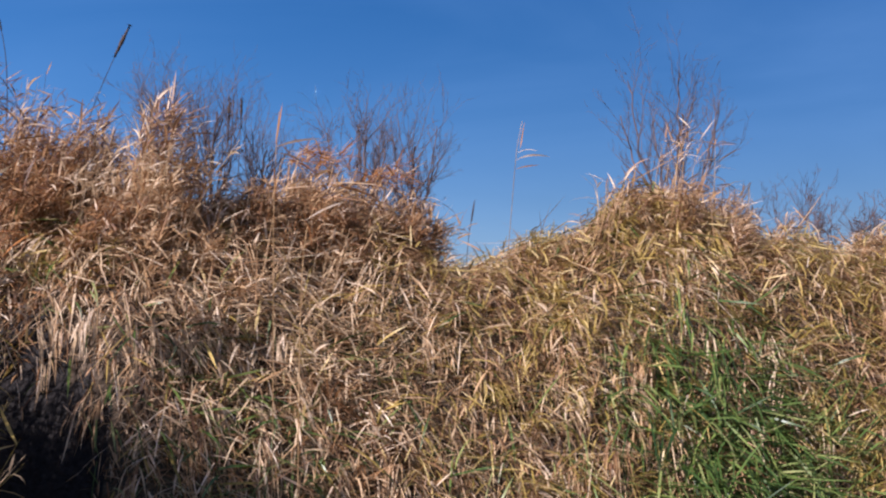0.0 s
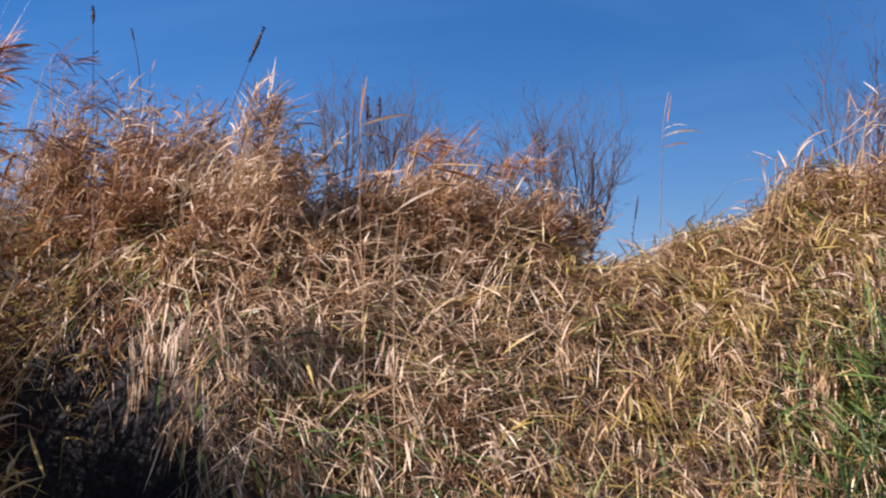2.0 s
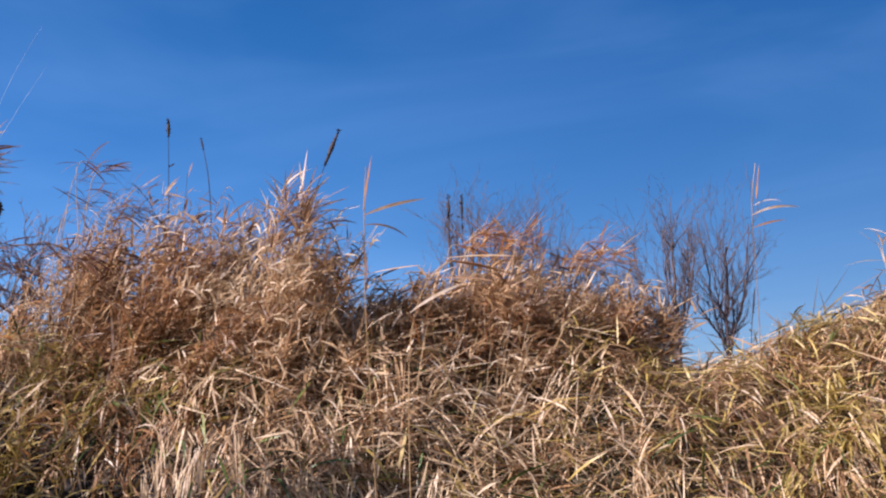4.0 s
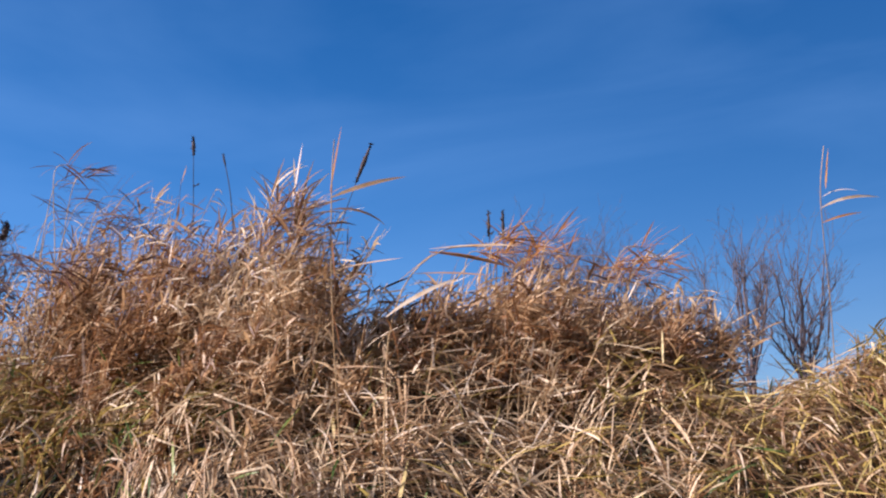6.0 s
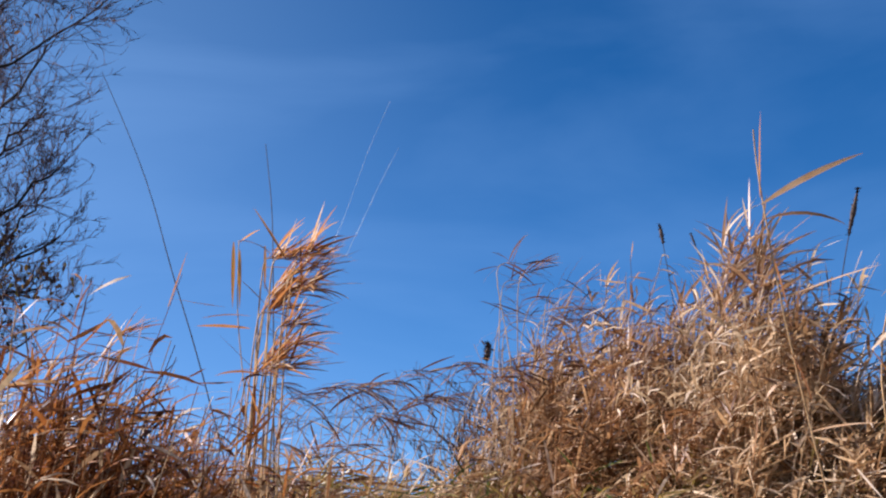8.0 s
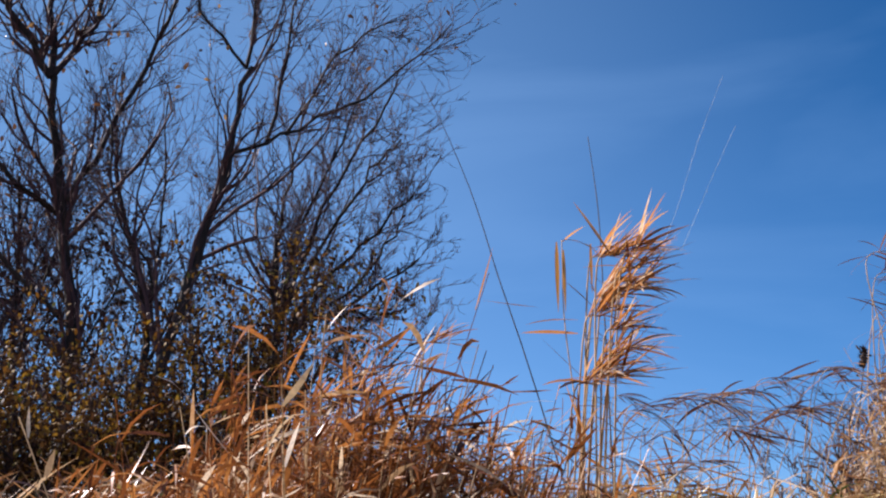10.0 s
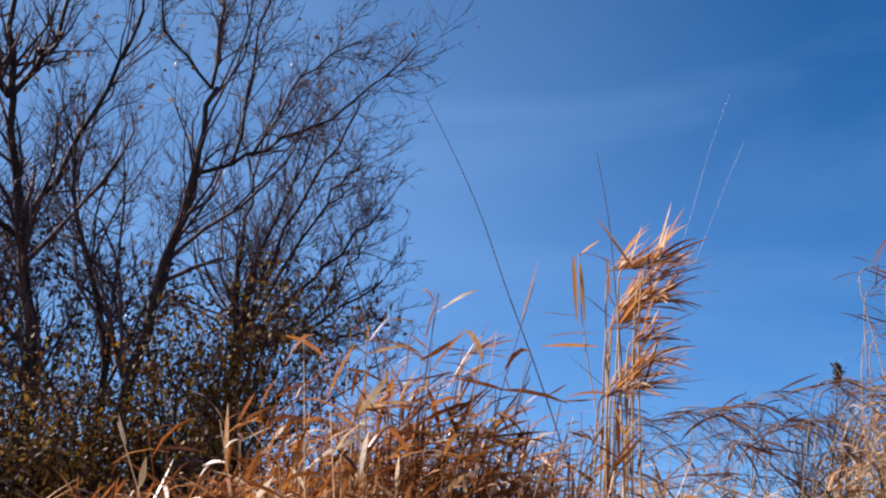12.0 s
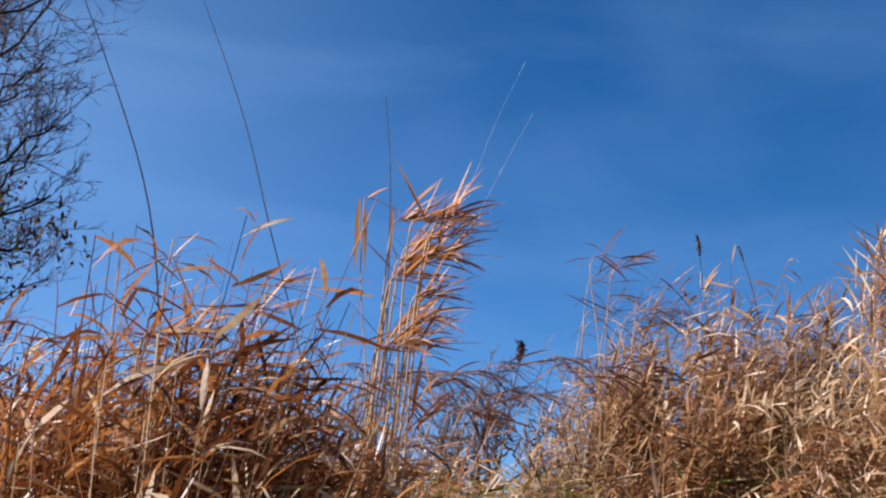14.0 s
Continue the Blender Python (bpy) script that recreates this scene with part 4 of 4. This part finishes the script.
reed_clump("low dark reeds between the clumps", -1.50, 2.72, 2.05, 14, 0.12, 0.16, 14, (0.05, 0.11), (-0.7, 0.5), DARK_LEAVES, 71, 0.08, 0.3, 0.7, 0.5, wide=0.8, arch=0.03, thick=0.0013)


def single_reed(label, line, leaves, name="reed", shapes=None):
    root = thing(name, label, "reed", "single reeds")
    path = smooth_line(line, 18)
    stem = piece("stem", [tube(path, np.linspace(0.0014, 0.0009, len(path)), 5)], STEM, root)
    for place, az, e0, length, wide, k, kind in leaves:
        put_leaf(kind, k, stem, place, radians(az), radians(e0), length, 1.6 * wide)
    return root


R, P, G = REED_LEAVES, PALE_LEAVES, GOLD_LEAVES
single_reed("lone reed with long orange hanging leaves", ((-1.21, 2.62, 1.20), (-1.215, 2.60, 1.9), (-1.23, 2.58, 2.14), (-1.225, 2.58, 2.29)), (
    ((-1.228, 2.57, 2.285), 150, -84, 0.13, 0.62, 0, G), ((-1.222, 2.580, 2.270), 325, -86, 0.12, 0.55, 0, G), ((-1.195, 2.62, 2.28), 150, -84, 0.09, 0.6, 0, G), ((-1.225, 2.58, 2.29), 55, 8, 0.075, 1.0, 7, R),
    ((-1.225, 2.58, 2.285), 50, 45, 0.05, 0.8, 2, R), ((-1.215, 2.60, 2.14), 235, 8, 0.09, 0.9, 2, R), ((-1.215, 2.60, 2.115), 230, 10, 0.10, 0.8, 1, R)))
single_reed("lone upright reed with yellow leaf tip", ((0.74, 3.86, 1.60), (0.73, 3.68, 1.95), (0.70, 3.46, 2.20), (0.72, 3.45, 2.31)), (
    ((0.715, 3.455, 2.21), 20, 82, 0.10, 0.9, 0, G), ((0.705, 3.46, 2.19), 5, 40, 0.08, 0.8, 7, P), ((0.70, 3.46, 2.165), 0, 30, 0.13, 0.8, 5, R), ((0.70, 3.46, 2.13), 0, 22, 0.09, 0.8, 2, R)))
single_reed("broken reed with long curling leaves", ((-0.17, 2.66, 0.85), (-0.18, 2.62, 1.5), (-0.19, 2.58, 1.86), (-0.185, 2.57, 2.06), (-0.18, 2.57, 2.12)), (
    ((-0.187, 2.57, 2.03), 40, 82, 0.12, 0.8, 0, R), ((-0.187, 2.57, 2.02), 12, 24, 0.13, 0.7, 2, P), ((-0.187, 2.57, 2.00), 20, 12, 0.10, 0.6, 8, P), ((-0.19, 2.58, 1.96), 60, -78, 0.10, 0.8, 1, R),
    ((-0.185, 2.57, 1.99), 200, -35, 0.06, 0.8, 3, P), ((-0.19, 2.58, 1.90), 15, 14, 0.12, 0.6, 1, P), ((-0.19, 2.58, 1.90), 190, -8, 0.06, 0.7, 2, P), ((-0.19, 2.58, 1.84), 30, -70, 0.07, 0.9, 1, R), ((-0.18, 2.60, 1.72), 10, 10, 0.10, 0.6, 3, P)))
single_reed("bent reed with long leaves blown sideways", ((-0.10, 2.62, 0.85), (-0.11, 2.60, 1.5), (-0.105, 2.59, 1.80), (-0.06, 2.60, 1.90), (0.0, 2.61, 1.935), (0.06, 2.62, 1.93)), (
    ((-0.10, 2.59, 1.82), 12, 38, 0.13, 0.8, 2, R), ((-0.03, 2.605, 1.93), 12, 6, 0.15, 0.7, 1, R), ((-0.03, 2.605, 1.925), 16, -4, 0.14, 0.6, 2, R), ((-0.08, 2.60, 1.88), 16, 40, 0.10, 0.8, 0, P), ((-0.06, 2.60, 1.89), 10, 2, 0.13, 0.7, 1, P),
    ((-0.105, 2.59, 1.80), 15, -30, 0.10, 0.8, 4, R), ((-0.10, 2.59, 1.82), 20, -60, 0.08, 0.9, 3, R), ((-0.11, 2.60, 1.74), 190, 10, 0.08, 0.7, 2, P)))
single_reed("reed with golden leaf above orange grass", ((-1.09, 2.12, 0.95), (-1.07, 2.08, 1.7), (-1.05, 2.06, 1.95), (-1.04, 2.06, 2.01)), (
    ((-1.05, 2.04, 1.985), 45, -35, 0.05, 2.2, 0, G), ((-1.042, 2.06, 1.985), 60, 60, 0.05, 1.0, 1, P), ((-1.042, 2.06, 1.97), 50, 20, 0.06, 0.9, 2, P), ((-1.06, 2.08, 1.92), 60, 30, 0.08, 0.8, 3, P),
    ((-1.06, 2.08, 1.88), 200, 15, 0.07, 0.9, 1, P), ((-1.05, 2.06, 1.90), 20, 5, 0.09, 0.8, 2, R), ((-1.05, 2.06, 1.86), 10, -10, 0.09, 0.8, 3, R)))


def seed_stalk(label, line, head, thick, seed, name="seed_stalk", bits=0):
    """A dark weed stem with a bristly spike of dead seed cases."""
    gen = np.random.default_rng(seed)
    root = thing(name, label, "weed stalk", "dark seed stalks")
    path = smooth_line(line, 16)
    piece("stem", [tube(path, np.linspace(0.0035, 0.0016, len(path)) if head else np.linspace(0.0016, 0.0007, len(path)), 5)], DARK_STEM, root)
    if head:
        tip = path[-1]
        way = path[-1] - path[-3]
        way /= np.linalg.norm(way)
        spine = tip + way * np.linspace(-head, 0, 12)[:, None]
        rad = thick * np.clip(np.sin(np.linspace(0.25, 2.95, 12)), 0.1, 1) * gen.uniform(0.75, 1.2, 12)
        n = 70
        at = spine[gen.integers(0, 12, n)]
        spikes = blades(at, gen.uniform(0, 6.28, n), gen.uniform(0.3, 1.2, n), gen.uniform(0.2, 0.8, n), gen.uniform(1.2, 2.2, n) * thick, np.full(n, thick * 0.7), gen.normal(0, 1, n), (0.4, 1.0, 0.1))
        piece("seed_head", [tube(spine, rad, 7), spikes], DARK_STEM, root, "bristly dark seed spike")
    for k in range(bits):
        i = int(gen.integers(8, 15))
        p = path[i]
        out = p + np.array([gen.normal(0, 0.03), gen.normal(0, 0.03), gen.uniform(0.0, 0.04)])
        piece("side_head", [tube(smooth_line((p, out), 4), (0.001, 0.001, 0.005, 0.002), 5)], DARK_STEM, root)
    return root


seed_stalk("leaning dark weed stalk with seed spike", ((-1.38, 5.70, 1.75), (-1.30, 5.71, 2.5), (-1.17, 5.72, 2.92), (-1.04, 5.72, 3.24)), 0.20, 0.010, 61)
seed_stalk("upright dark weed stalk with seed spike", ((-1.99, 5.74, 1.75), (-1.97, 5.72, 2.7), (-1.98, 5.70, 3.37)), 0.10, 0.009, 62, bits=5)
seed_stalk("thin dark weed stalk", ((-1.60, 5.34, 1.75), (-1.58, 5.33, 2.7), (-1.60, 5.32, 2.95), (-1.64, 5.32, 3.12)), 0.06, 0.005, 63)
seed_stalk("dark weed stalk with nodding seed head", ((-2.52, 4.72, 1.75), (-2.44, 4.73, 2.3), (-2.37, 4.76, 2.62), (-2.36, 4.77, 2.70)), 0.07, 0.014, 64, bits=3)
seed_stalk("dark branching weed with twin seed heads", ((-0.50, 5.78, 1.75), (-0.47, 5.77, 2.4), (-0.47, 5.76, 2.86)), 0.12, 0.008, 65, bits=7)
seed_stalk("dark branching weed with twin seed heads", ((-0.42, 5.78, 1.75), (-0.41, 5.77, 2.4), (-0.40, 5.76, 2.86)), 0.13, 0.008, 66, bits=7)
seed_stalk("thin dark weed stalk", ((1.08, 6.66, 1.75), (1.11, 6.66, 2.17), (1.15, 6.66, 2.43)), 0.16, 0.006, 67, bits=3)
seed_stalk("long bare dark stalk arching over the grass", ((-1.42, 2.80, 1.6), (-1.47, 2.67, 2.13), (-1.51, 2.62, 2.32), (-1.53, 2.59, 2.47), (-1.56, 2.54, 2.63), (-1.59, 2.48, 2.78)), 0, 0, 68, "bare_stalk")
seed_stalk("long bare dark stalk arching over the grass", ((-1.22, 2.22, 1.2), (-1.20, 2.19, 1.85), (-1.19, 2.15, 2.04), (-1.18, 2.11, 2.14), (-1.19, 2.06, 2.25), (-1.20, 1.99, 2.38)), 0, 0, 70, "bare_stalk")
seed_stalk("thin bare upright stalk above the grass", ((-1.27, 2.70, 1.5), (-1.28, 2.71, 2.16), (-1.28, 2.71, 2.4), (-1.29, 2.70, 2.56)), 0, 0, 69, "bare_stalk")


def strand(label, line):
    return tagged(piece("silk_strand", [tube(smooth_line(line, 10), np.linspace(0.0003, 0.0002, 10), 4)], SILK), label, "silk strand", "silk strands")


strand("pale silk strand blowing from reed tops", ((-1.180, 2.780, 2.310), (-1.150, 2.810, 2.410), (-1.130, 2.830, 2.500), (-1.080, 2.870, 2.640)))
strand("pale silk strand blowing from reed tops", ((-1.160, 2.800, 2.290), (-1.130, 2.820, 2.360), (-1.100, 2.850, 2.450), (-1.070, 2.880, 2.530)))
